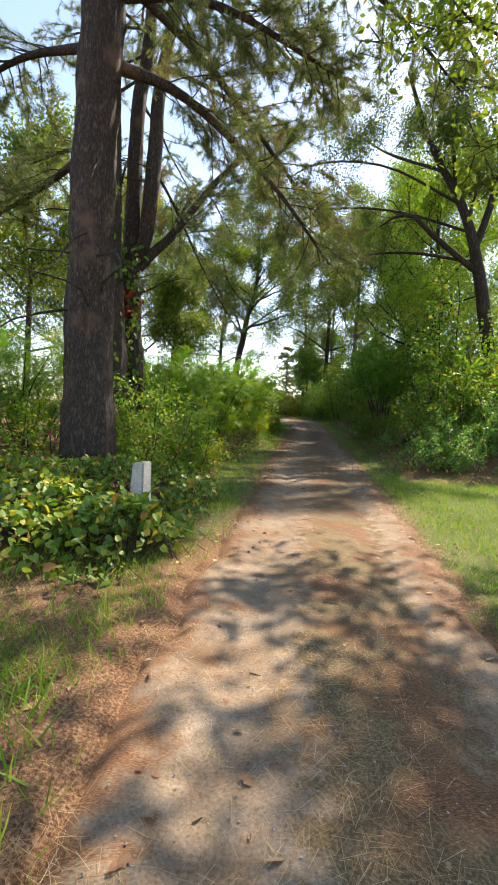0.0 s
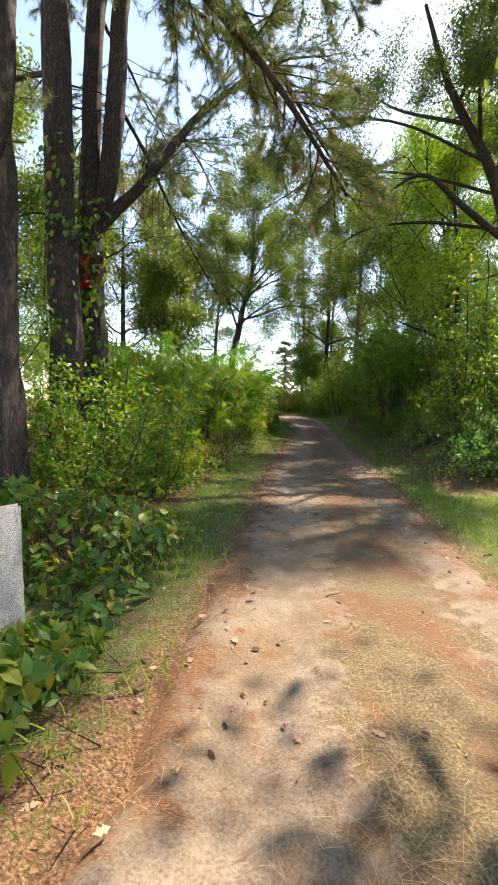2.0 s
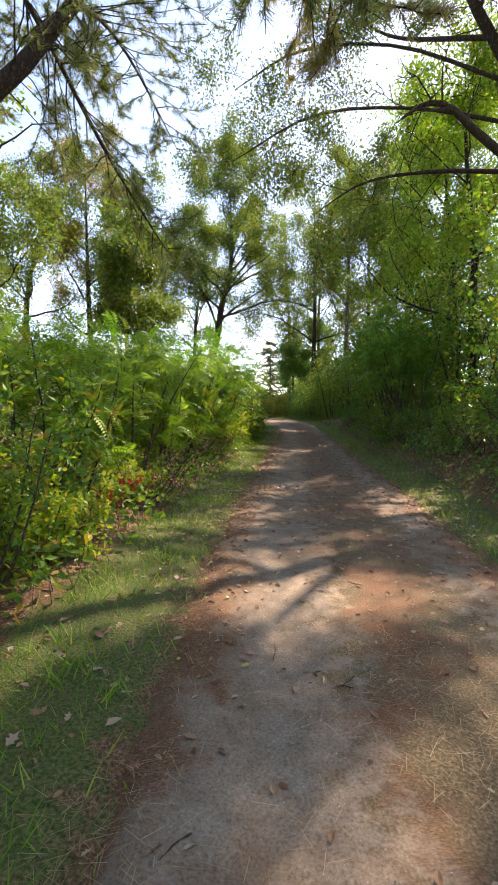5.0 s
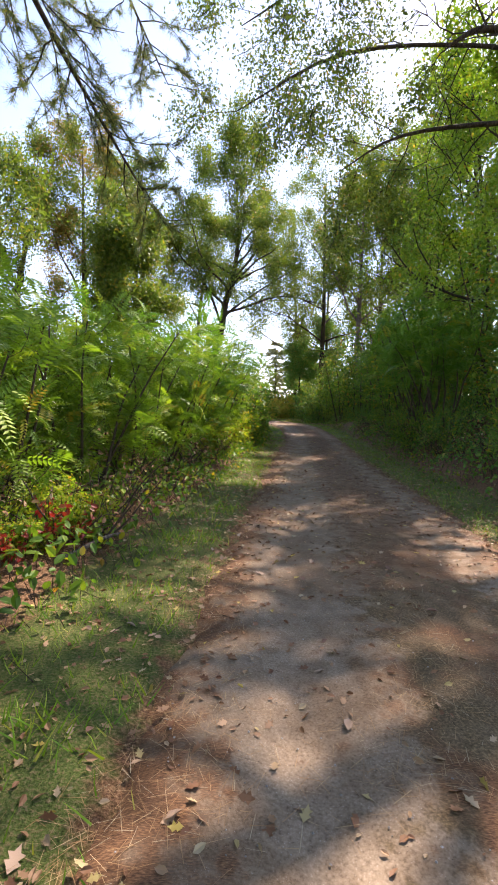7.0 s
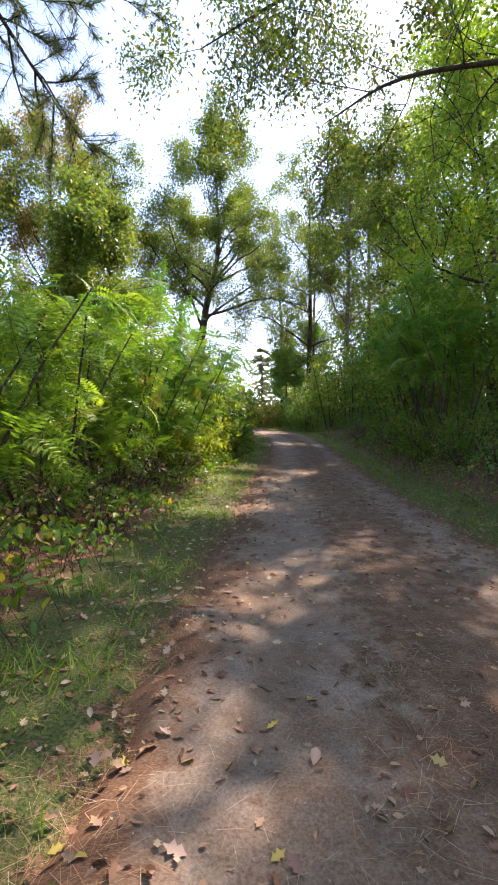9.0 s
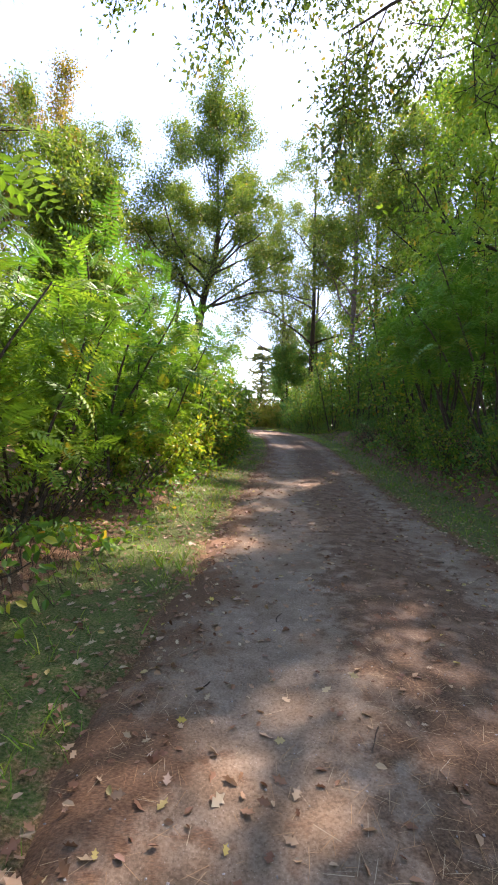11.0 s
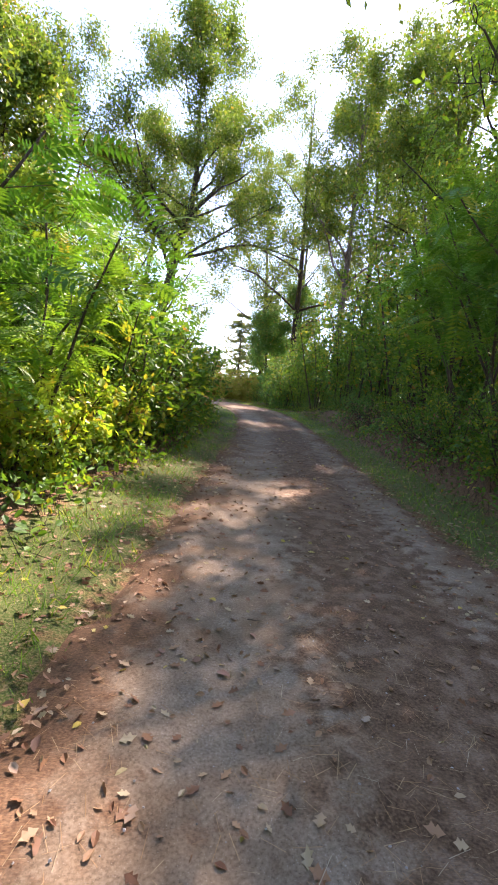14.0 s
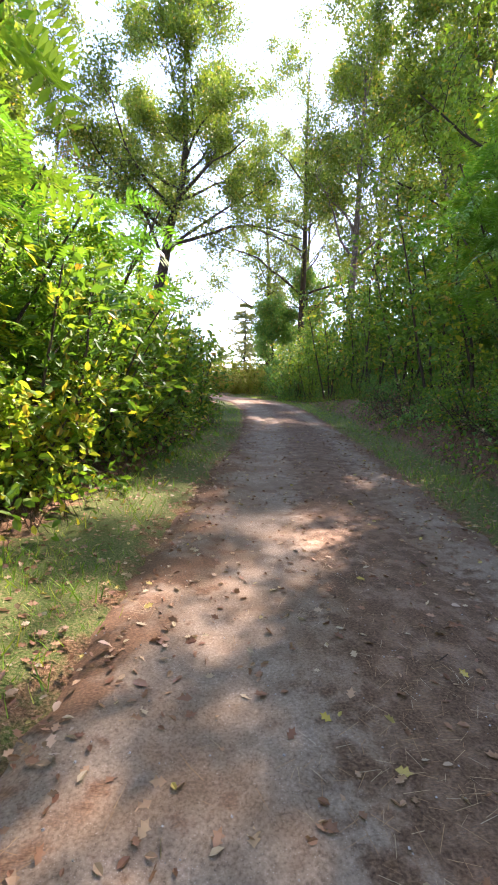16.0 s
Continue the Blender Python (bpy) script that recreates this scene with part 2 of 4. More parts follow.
M_BROAD = leaf_material("shrub leaf", [(0.0, (0.069, 0.160, 0.020)), (0.55, (0.120, 0.250, 0.028)), (0.85, (0.224, 0.322, 0.033)), (0.96, (0.473, 0.412, 0.044)), (1.0, (0.371, 0.171, 0.038))], 0.42)
M_DARKLEAF = leaf_material("dark shrub leaf", [(0.0, (0.080, 0.200, 0.048)), (0.7, (0.141, 0.320, 0.065)), (0.95, (0.283, 0.405, 0.070)), (1.0, (0.484, 0.269, 0.103))], 0.35)
M_GOLD = leaf_material("yellowing leaf", [(0.0, (0.118, 0.257, 0.022)), (0.4, (0.262, 0.385, 0.033)), (0.75, (0.360, 0.427, 0.044)), (1.0, (0.360, 0.257, 0.048))], 0.5)
M_AUTUMN = leaf_material("autumn shrub leaf", [(0.0, (0.22, 0.3, 0.04)), (0.45, (0.42, 0.42, 0.06)), (0.8, (0.5, 0.38, 0.08)), (1.0, (0.42, 0.18, 0.06))], 0.4)
M_IVY = leaf_material("vine leaf", [(0.0, (0.069, 0.161, 0.024)), (0.5, (0.130, 0.241, 0.035)), (0.8, (0.259, 0.321, 0.047)), (0.93, (0.475, 0.427, 0.058)), (1.0, (0.399, 0.167, 0.061))], 0.35)
M_RED = leaf_material("red creeper leaf", [(0.0, (0.3, 0.03, 0.025)), (0.6, (0.36, 0.06, 0.03)), (1.0, (0.25, 0.12, 0.03))], 0.4, glow=(1.2, 0.8, 0.7))
M_OAK = leaf_material("tree leaf", [(0.0, (0.085, 0.146, 0.026)), (0.6, (0.128, 0.215, 0.036)), (0.92, (0.204, 0.276, 0.042)), (1.0, (0.340, 0.248, 0.053))], 0.45)
M_BRIGHT = leaf_material("bright tree leaf", [(0.0, (0.127, 0.238, 0.028)), (0.6, (0.200, 0.346, 0.035)), (0.93, (0.29, 0.390, 0.041)), (1.0, (0.476, 0.321, 0.048))], 0.44, glow=(1.1, 1.15, 0.5))
M_CANOPY = leaf_material("canopy leaf", [(0.0, (0.06, 0.11, 0.025)), (0.6, (0.1, 0.17, 0.03)), (0.95, (0.17, 0.21, 0.04)), (1.0, (0.32, 0.2, 0.05))], 0.34)
M_RUST = leaf_material("rusty tree leaf", [(0.0, (0.131, 0.177, 0.037)), (0.5, (0.247, 0.209, 0.050)), (1.0, (0.336, 0.193, 0.054))], 0.45)
M_NEEDLE = leaf_material("pine needles", [(0.0, (0.096, 0.151, 0.056)), (0.6, (0.163, 0.227, 0.076)), (0.85, (0.300, 0.305, 0.085)), (1.0, (0.500, 0.365, 0.132))], 0.3, 0.55, (1.1, 1.15, 0.7))
M_TAN = leaf_material("fading pine needles", [(0.0, (0.102, 0.143, 0.047)), (0.4, (0.204, 0.224, 0.071)), (0.75, (0.378, 0.304, 0.105)), (1.0, (0.370, 0.282, 0.112))], 0.35, 0.55, (1.1, 1.05, 0.8))
M_GRASS = leaf_material("grass blade", [(0.0, (0.097, 0.232, 0.018)), (0.6, (0.175, 0.343, 0.027)), (0.85, (0.329, 0.401, 0.045)), (1.0, (0.427, 0.419, 0.095))], 0.35)
M_STRAW = leaf_material("dry straw", [(0.0, (0.3, 0.16, 0.07)), (0.4, (0.38, 0.22, 0.1)), (0.8, (0.46, 0.32, 0.17)), (1.0, (0.5, 0.42, 0.28))], 0.15, 0.7, (1, 1, 1))
M_DEAD = leaf_material("fallen leaf", [(0.0, (0.173, 0.072, 0.035)), (0.4, (0.286, 0.144, 0.073)), (0.75, (0.408, 0.250, 0.138)), (0.92, (0.468, 0.365, 0.225)), (1.0, (0.468, 0.346, 0.052))], 0.15, 0.6, (1, 1, 1))


def dead_leaf_material(name, col):
    m, nt, b = nodes_of(name)
    rnd = N(nt, "ObjectInfo").outputs["Random"]
    c = mixc(nt, rnd, tuple(k * 0.7 for k in col), tuple(min(0.8, k * 1.25) for k in col))
    v = noise_at(nt, 30.0, 4.0)
    c = mixc(nt, calc(nt, "MULTIPLY", v, 0.6), c, tuple(k * 0.45 for k in col))
    nt.links.new(c, b.inputs["Base Color"])
    b.inputs["Roughness"].default_value = 0.65
    bump(nt, b, v, 0.3, 0.004)
    return m


M_GRANITE, gnt, gb = nodes_of("weathered granite")
g1, g2, g3 = noise_at(gnt, 60.0, 5.0), noise_at(gnt, 4.0, 4.0), N(gnt, "TexVoronoi", Vector=N(gnt, "TexCoord").outputs["Object"], Scale=140.0).outputs["Distance"]
gc = ramp(gnt, g1, [(0.3, (0.24, 0.23, 0.21)), (0.5, (0.44, 0.42, 0.39)), (0.7, (0.58, 0.56, 0.52))])
gc = mixc(gnt, steps(gnt, g2, 0.5, 0.7), gc, mixc(gnt, 1.0, gc, (0.7, 0.72, 0.6), "MULTIPLY"))
gnt.links.new(gc, gb.inputs["Base Color"])
gb.inputs["Roughness"].default_value = 0.85
bump(gnt, gb, calc(gnt, "ADD", calc(gnt, "MULTIPLY", g2, 2.0), g3), 0.6, 0.012)


def soil_colours(nt):
    fine, mid = noise_at(nt, 55.0, 5.0), noise_at(nt, 5.0, 5.0)
    litter = ramp(nt, fine, [(0.3, (0.055, 0.03, 0.017)), (0.5, (0.16, 0.09, 0.048)), (0.65, (0.3, 0.18, 0.1))])
    turf = ramp(nt, fine, [(0.3, (0.03, 0.045, 0.012)), (0.5, (0.085, 0.12, 0.028)), (0.62, (0.16, 0.13, 0.06)), (0.72, (0.24, 0.18, 0.1))])
    return fine, mid, litter, turf


# ground: turf beside the road, leaf litter under the shrubs
M_GROUND, nt, b = nodes_of("woodland ground")
fine, mid, litter, turf = soil_colours(nt)
turfy = N(nt, "Attribute")
turfy.attribute_name = "turf"
f = steps(nt, calc(nt, "ADD", turfy.outputs["Fac"], calc(nt, "MULTIPLY", calc(nt, "SUBTRACT", mid, 0.5), 1.6)), 0.35, 0.65)
rim = N(nt, "Attribute")
rim.attribute_name = "rim"
rust = ramp(nt, fine, [(0.3, (0.055, 0.03, 0.017)), (0.5, (0.165, 0.087, 0.045)), (0.68, (0.31, 0.185, 0.1))])
gcol = mixc(nt, f, litter, turf)
gcol = mixc(nt, steps(nt, calc(nt, "ADD", rim.outputs["Fac"], calc(nt, "MULTIPLY", calc(nt, "SUBTRACT", mid, 0.5), 2.2)), 0.5, 1.1), gcol, rust)
nt.links.new(gcol, b.inputs["Base Color"])
b.inputs["Roughness"].default_value = 0.95
b.inputs["Specular IOR Level"].default_value = 0.15
bump(nt, b, fine, 0.8, 0.03)

# road: pale packed gravel in the wheel tracks, rusty needles between and beside them
M_ROAD, nt, b = nodes_of("gravel and pine needles")
across, along = N(nt, "Attribute"), N(nt, "Attribute")
across.attribute_name, along.attribute_name = "across", "along"
u = across.outputs["Fac"]
fine, mid, big, grit = noise_at(nt, 70.0, 6.0), noise_at(nt, 6.0, 5.0), noise_at(nt, 1.3, 4.0), noise_at(nt, 260.0, 3.0)
speck = noise_at(nt, 190.0, 2.0)
gravel = ramp(nt, fine, [(0.25, (0.125, 0.092, 0.06)), (0.45, (0.235, 0.18, 0.124)), (0.6, (0.3, 0.235, 0.168)), (0.8, (0.4, 0.326, 0.245))])
gravel = mixc(nt, steps(nt, speck, 0.66, 0.72), gravel, (0.5, 0.46, 0.4))
gravel = mixc(nt, steps(nt, speck, 0.34, 0.28), gravel, (0.07, 0.055, 0.042))
gravel = mixc(nt, steps(nt, mid, 0.35, 0.7), mixc(nt, 1.0, gravel, (0.74, 0.7, 0.66), "MULTIPLY"), gravel)
gravel = mixc(nt, steps(nt, big, 0.4, 0.65), gravel, mixc(nt, 1.0, gravel, (0.82, 0.74, 0.66), "MULTIPLY"))
needle = ramp(nt, N(nt, "TexNoise", Vector=N(nt, "Mapping", Vector=N(nt, "TexCoord").outputs["Object"], Rotation=(0, 0, 0.5), Scale=(1.0, 3.5, 1.0)).outputs[0], Scale=55.0, Detail=5.0).outputs["Fac"],
              [(0.3, (0.042, 0.02, 0.011)), (0.5, (0.135, 0.064, 0.03)), (0.68, (0.27, 0.145, 0.07))])
thatch = ramp(nt, fine, [(0.3, (0.045, 0.034, 0.015)), (0.5, (0.125, 0.09, 0.044)), (0.7, (0.27, 0.19, 0.098))])
humus = ramp(nt, fine, [(0.3, (0.036, 0.02, 0.011)), (0.5, (0.1, 0.057, 0.03)), (0.7, (0.2, 0.122, 0.067))])
wob = calc(nt, "MULTIPLY", calc(nt, "SUBTRACT", mid, 0.5), 0.9)
wob2 = calc(nt, "MULTIPLY", calc(nt, "SUBTRACT", big, 0.5), 1.1)
au = calc(nt, "ABSOLUTE", u)
mu = calc(nt, "ABSOLUTE", calc(nt, "SUBTRACT", u, 0.2))
centre = calc(nt, "SUBTRACT", 1.0, steps(nt, calc(nt, "ADD", mu, calc(nt, "ADD", wob, calc(nt, "MULTIPLY", wob2, 0.5))), 0.27, 0.48))
edge = steps(nt, calc(nt, "ADD", au, calc(nt, "ADD", wob, wob2)), 0.72, 0.98)
patch = steps(nt, calc(nt, "ADD", mid, calc(nt, "MULTIPLY", wob2, 0.6)), 0.58, 0.72)
late = steps(nt, along.outputs["Fac"], 10.0, 20.0)
middle = mixc(nt, late, mixc(nt, steps(nt, big, 0.42, 0.6), thatch, needle), mixc(nt, steps(nt, mid, 0.4, 0.62), humus, mixc(nt, 0.55, gravel, needle)))
side = mixc(nt, late, needle, mixc(nt, 0.55, needle, humus))
c = mixc(nt, calc(nt, "MULTIPLY", patch, 0.6), gravel, side)
c = mixc(nt, calc(nt, "MULTIPLY", centre, 0.95), c, middle)
c = mixc(nt, calc(nt, "MULTIPLY", edge, 0.9), c, side)
nt.links.new(c, b.inputs["Base Color"])
b.inputs["Roughness"].default_value = 0.92
b.inputs["Specular IOR Level"].default_value = 0.2
bump(nt, b, calc(nt, "ADD", fine, calc(nt, "ADD", calc(nt, "MULTIPLY", grit, 0.5), calc(nt, "MULTIPLY", mid, 1.5))), 0.14, 0.01)

# ---------------- the lie of the land ----------------
ROAD = np.array([(0.1, -40, 1.1), (0.3, -6, 1.1), (0.5, 0, 1.12), (0.62, 3, 1.17), (1.07, 6, 1.25), (1.65, 10, 1.4), (2.2, 15, 1.6), (2.95, 20, 1.72), (3.55, 25, 1.72), (4.15, 30, 1.66),
                 (4.85, 35, 1.62), (5.4, 40, 1.62), (6.0, 48, 1.75), (6.0, 54, 1.9), (5.2, 59.5, 2.1), (3.0, 64, 2.1), (-1.2, 67, 2.0), (-9.0, 69.5, 1.9), (-30, 74, 1.9), (-60, 78, 1.9)])
tt = np.linspace(0, len(ROAD) - 1, 400)
LINE = np.stack([np.interp(tt, np.arange(len(ROAD)), ROAD[:, k]) for k in range(3)], 1)
for _ in range(3):
    LINE[1:-1] = np.apply_along_axis(lambda s: np.convolve(s, np.ones(15) / 15, "valid"), 0, np.pad(LINE, ((7, 7), (0, 0)), "edge"))[1:-1]
HEIGHT = np.array([(-60, 0.05), (0, 0), (3, -0.05), (9, -0.12), (13, -0.2), (18, -0.19), (24, -0.18), (30, -0.06), (37, 0.2), (45, 0.5), (60, 1.1), (77, 1.75), (100, 2.2), (2000, 2.2)])


def lateral(x, y):
    """Signed offset from the road's middle (right is positive), the half width there and the way along."""
    x, y = np.asarray(x, float).ravel(), np.asarray(y, float).ravel()
    seg = unit(np.gradient(LINE[:, :2], axis=0))
    off, half, way = np.empty(len(x)), np.empty(len(x)), np.empty(len(x))
    for s in range(0, len(x), 20000):
        e = slice(s, s + 20000)
        dx, dy = x[e, None] - LINE[None, :, 0], y[e, None] - LINE[None, :, 1]
        k = np.argmin(dx * dx + dy * dy, axis=1)
        i = np.arange(len(k))
        sign = np.sign(dx[i, k] * seg[k, 1] - dy[i, k] * seg[k, 0])
        off[e], half[e], way[e] = sign * np.hypot(dx[i, k], dy[i, k]), LINE[k, 2], LINE[k, 1]
    return off, half, way


def ease(v, a, b):
    v = np.clip((v - a) / (b - a), 0, 1)
    return v * v * (3 - 2 * v)


def height(x, y, off=None):
    shape = np.shape(x)
    x, y = np.asarray(x, float).ravel(), np.asarray(y, float).ravel()
    if off is None:
        off, _, _ = lateral(x, y)
    z = np.interp(y, HEIGHT[:, 0], HEIGHT[:, 1])
    bank = ease(y, 12.5, 18.0) * (1 - ease(y, 46.0, 60.0)) * (0.75 * ease(off, 2.5, 4.2) + 1.1 * ease(off, 3.4, 8.0) + 1.2 * ease(off, 7, 16))
    z = z + bank + 0.12 * ease(-off, 1.8, 4.0) + 0.5 * ease(-off, 4.0, 14.0)
    z = z + 0.16 * (fbm(x * 0.35, y * 0.35, 3) - 0.5) * ease(np.abs(off), 1.4, 3.0) + 0.05 * (fbm(x * 2.1, y * 2.1, 3) - 0.5) * ease(np.abs(off), 1.0, 2.0)
    return z.reshape(shape)


def on(x, y):
    return float(height(np.array([x]), np.array([y]))[0])


def spread_lines(lo, hi, fine_lo, fine_hi, step, growth=1.25):
    core = list(np.arange(fine_lo, fine_hi + step, step))
    a, d = core[0], step
    while a > lo:
        d *= growth
        a -= d
        core.insert(0, a)
    a, d = core[-1], step
    while a < hi:
        d *= growth
        a += d
        core.append(a)
    return np.array(core)


gx, gy = spread_lines(-900, 900, -7, 14, 0.16), spread_lines(-300, 2500, -3, 48, 0.2)
X, Y = np.meshgrid(gx, gy, indexing="ij")
off, half, way = lateral(X, Y)
Z = height(X, Y, off).ravel() - 0.07 * (1 - ease(np.abs(off) / half, 0.98, 1.2))
ny = len(gy)
i, j = np.meshgrid(np.arange(len(gx) - 1), np.arange(ny - 1), indexing="ij")
gb_ = Buf()
gb_.add(np.stack([X.ravel(), Y.ravel(), Z], 1), np.stack([i * ny + j, (i + 1) * ny + j, (i + 1) * ny + j + 1, i * ny + j + 1], -1).reshape(-1, 4))
ground = part("ground", gb_, M_GROUND, None, smooth=True)
tagged(ground, "woodland ground with turf verges and brown leaf litter", "ground", kind="structure")
lawn = ease(X.ravel(), 2.5, 3.2) * ease(Y.ravel(), 2, 4) * (1 - ease(Y.ravel(), 12.0, 14.0))
strip = np.where(off < 0, (1 - ease(-off - half, 1.0, 1.7)) * ease(Y.ravel(), 1.0, 9.0), 1 - ease(off - half, 0.9, 1.6)) * 0.85
turf_at = ground.data.attributes.new("turf", "FLOAT", "POINT")
turf_at.data.foreach_set("value", np.maximum(lawn, strip).astype(np.float32))

rim_at = ground.data.attributes.new("rim", "FLOAT", "POINT")
rim_at.data.foreach_set("value", (1 - ease(np.abs(off) - half, -0.1, 0.65)).astype(np.float32))

# the road: a strip of its own, its ragged edges sinking into the turf
cs = np.cumsum(np.concatenate([[0], np.hypot(*np.diff(LINE[:, :2], axis=0).T)]))
sl = np.concatenate([np.arange(30, 90, 0.1), np.arange(90, cs[-1], 0.5)])
cx, cy, ch = (np.interp(sl, cs, LINE[:, k]) for k in range(3))
tx, ty = np.gradient(cx, sl), np.gradient(cy, sl)
uu = np.linspace(-1.25, 1.25, 61)
PX, PY = cx[:, None] + ty[:, None] * uu * ch[:, None], cy[:, None] - tx[:, None] * uu * ch[:, None]
rough_edge = np.abs(uu)[None] + 0.3 * (fbm(PX * 2.6, PY * 2.6, 4) - 0.5)
rut = -0.035 * (np.exp(-((np.abs(uu) - 0.52) / 0.17) ** 2))[None]
PZ = height(PX, PY) + rut + 0.03 * (fbm(PX * 2.3, PY * 2.3, 4) - 0.5) + 0.008 * (fbm(PX * 14, PY * 14, 2) - 0.5) - 0.1 * ease(rough_edge, 0.92, 1.14)
nu = len(uu)
i, j = np.meshgrid(np.arange(len(sl) - 1), np.arange(nu - 1), indexing="ij")
rb_ = Buf()
rb_.add(np.stack([PX, PY, PZ], -1), np.stack([i * nu + j, i * nu + j + 1, (i + 1) * nu + j + 1, (i + 1) * nu + j], -1).reshape(-1, 4))
road = part("road", rb_, M_ROAD, None, smooth=True)
tagged(road, "two-track gravel lane strewn with rusty pine needles", "lane", kind="structure")
for key, val in (("across", np.broadcast_to(uu, PX.shape)), ("along", PY)):
    road.data.attributes.new(key, "FLOAT", "POINT").data.foreach_set("value", np.ascontiguousarray(val, dtype=np.float32).ravel())


# ---------------- trees ----------------
def curve(pts, n):
    """A smooth line with n points through pts (x, y, z, r)."""
    p = np.asarray(pts, float)
    s = np.linspace(0, len(p) - 1, n)
    k = np.clip(s.astype(int), 0, len(p) - 2)
    f = (s - k)[:, None]
    pad = np.concatenate([[2 * p[0] - p[1]], p, [2 * p[-1] - p[-2]]])
    a, b_, c_, d_ = pad[k], pad[k + 1], pad[k + 2], pad[k + 3]
    q = 0.5 * (2 * b_ + (c_ - a) * f + (2 * a - 5 * b_ + 4 * c_ - d_) * f ** 2 + (3 * b_ - 3 * c_ + d_ - a) * f ** 3)
    q[:, 3] = np.maximum(b_[:, 3] * (1 - f[:, 0]) + c_[:, 3] * f[:, 0], 0.003)
    return q


def wander(start, way, length, n, wobble, lift):
    """A crooked line that starts along way and slowly lifts or sags."""
    d = np.array(way, float)
    p = [np.array(start, float)]
    for k in range(n):
        d = unit(d + rng.normal(size=3) * wobble + np.array([0, 0, lift]))
        p.append(p[-1] + d * length / n)
    return np.array(p)


def ramify(buf, line, radius, levels, spread, lift, shrink=0.5, count=6, begin=0.25):
    """Side branches on a line; returns the last level's twigs as (a, b) pairs of points."""
    out = []
    n = len(line)
    length = np.linalg.norm(np.diff(line, axis=0), axis=1).sum()
    for k in range(count):
        u = begin + (1 - begin) * (k + rng.random()) / count
        s = u * (n - 1)
        q = int(min(s, n - 2))
        at = line[q] + (s - q) * (line[q + 1] - line[q])
        d = unit(line[q + 1] - line[q])
        side = unit(np.cross(d, rng.normal(size=3)))
        way = unit(d * (1 - spread) + side * spread + np.array([0, 0, lift]))
        ln = length * shrink * (0.6 + 0.6 * rng.random()) * (1.15 - 0.5 * u)
        sub = wander(at, way, ln, 4 if levels > 1 else 3, 0.22, lift * 0.25)
        r = radius * (1 - 0.7 * u) * 0.36
        if levels > 1:
            tube(buf, sub, np.linspace(r, max(r * 0.15, 0.006), len(sub)), 5, False)
            out += ramify(buf, sub, r, levels - 1, spread, lift, shrink, count, 0.2)
        out += list(zip(sub[:-1], sub[1:])) if levels == 1 else [(sub[-2], sub[-1])]
    return out


def foliage(twigs, shape, per, size, scatter, up=0.6, buf=None, along=0.4):
    """Leaves strewn round the twigs."""
    a, b_ = np.array([t[0] for t in twigs]), np.array([t[1] for t in twigs])
    a, b_ = np.repeat(a, per, 0), np.repeat(b_, per, 0)
    n = len(a)
    pos = a + (b_ - a) * rng.random((n, 1)) + rng.normal(size=(n, 3)) * scatter
    way = unit(unit(b_ - a) * along + rng.normal(size=(n, 3)) * 0.6 + np.array([0, 0, -0.15]))
    buf = buf or Buf()
    strew(buf, shape, pos, way, rand_dir(n, up * 2.2), size * (0.65 + 0.7 * rng.random(n)))
    return buf


def leafy_tree(name, label, trunk, limbs, bark, leaf, crown=(14, 0.35), reach=0.4, lift=0.12, per=26, size=0.2, scatter=0.28, levels=2, count=6, rings=26, group="", shape=SPEAR, spread=0.6, thin=0.44, hollow=None):
    """A broad-leaved tree: trunk (x, y, z, r), own limbs as such lines, and crown = (further limbs, lowest fraction). hollow: a bare inner part of the crown."""
    base = trunk[0][:3]
    root = thing(name, label, "tree", base, group)
    shift = np.array([*base, 0.0])
    line = curve(np.array(trunk) - shift, rings)
    tb = Buf()
    tube(tb, line[:, :3], line[:, 3] * (1 + 0.5 * np.exp(-np.arange(rings) * 0.9)), 14, True, 0.18, base[0])
    part("trunk", tb, bark, root, smooth=True)
    tall = line[-1, 2]
    wood, twigs = Buf(), []
    for lm in limbs:
        l = curve(np.array(lm) - shift, 12)
        lb = Buf()
        tube(lb, l[:, :3], l[:, 3], 9, True, 0.15, lm[0][0])
        part("limb", lb, bark, root, smooth=True)
        twigs += ramify(wood, l[:, :3], l[0, 3], levels, spread, lift, 0.42, count, 0.3)
    for k in range(crown[0]):
        u = crown[1] + (0.98 - crown[1]) * (k + 0.5 * rng.random()) / crown[0]
        q = line[int(u * (rings - 1))]
        a = k * 2.4 + rng.random()
        rise = 0.25 + 0.9 * u
        ln = tall * reach * (1.05 - 0.45 * (u - crown[1]) / (1 - crown[1])) * (0.75 + 0.5 * rng.random())
        l = wander(q[:3], unit(np.array([math.cos(a), math.sin(a), rise])), ln, 7, 0.16, 0.03)
        r = max(q[3] * 0.45, 0.03)
        tube(wood, l, np.linspace(r, r * 0.25, len(l)), 6, False)
        twigs += ramify(wood, l, r, levels, spread, lift, 0.42, count, 0.25)
    ta, tb2 = np.array([t[0] for t in twigs]), np.array([t[1] for t in twigs])
    sticks(wood, ta, tb2, 0.018, 0.008)
    part("branchwork", wood, bark, root)
    mids = (ta + tb2) / 2 + shift[:3]
    keep = fbm(mids[:, 0] * 0.5 + mids[:, 2] * 0.33, mids[:, 1] * 0.5 + mids[:, 2] * 0.41, 3) > thin
    if hollow:
        keep &= np.linalg.norm(mids - np.array(hollow[0]), axis=1) > hollow[1]
    part("crown", foliage([t for t, ok in zip(twigs, keep) if ok], shape, per, size, scatter), leaf, root)
    return root


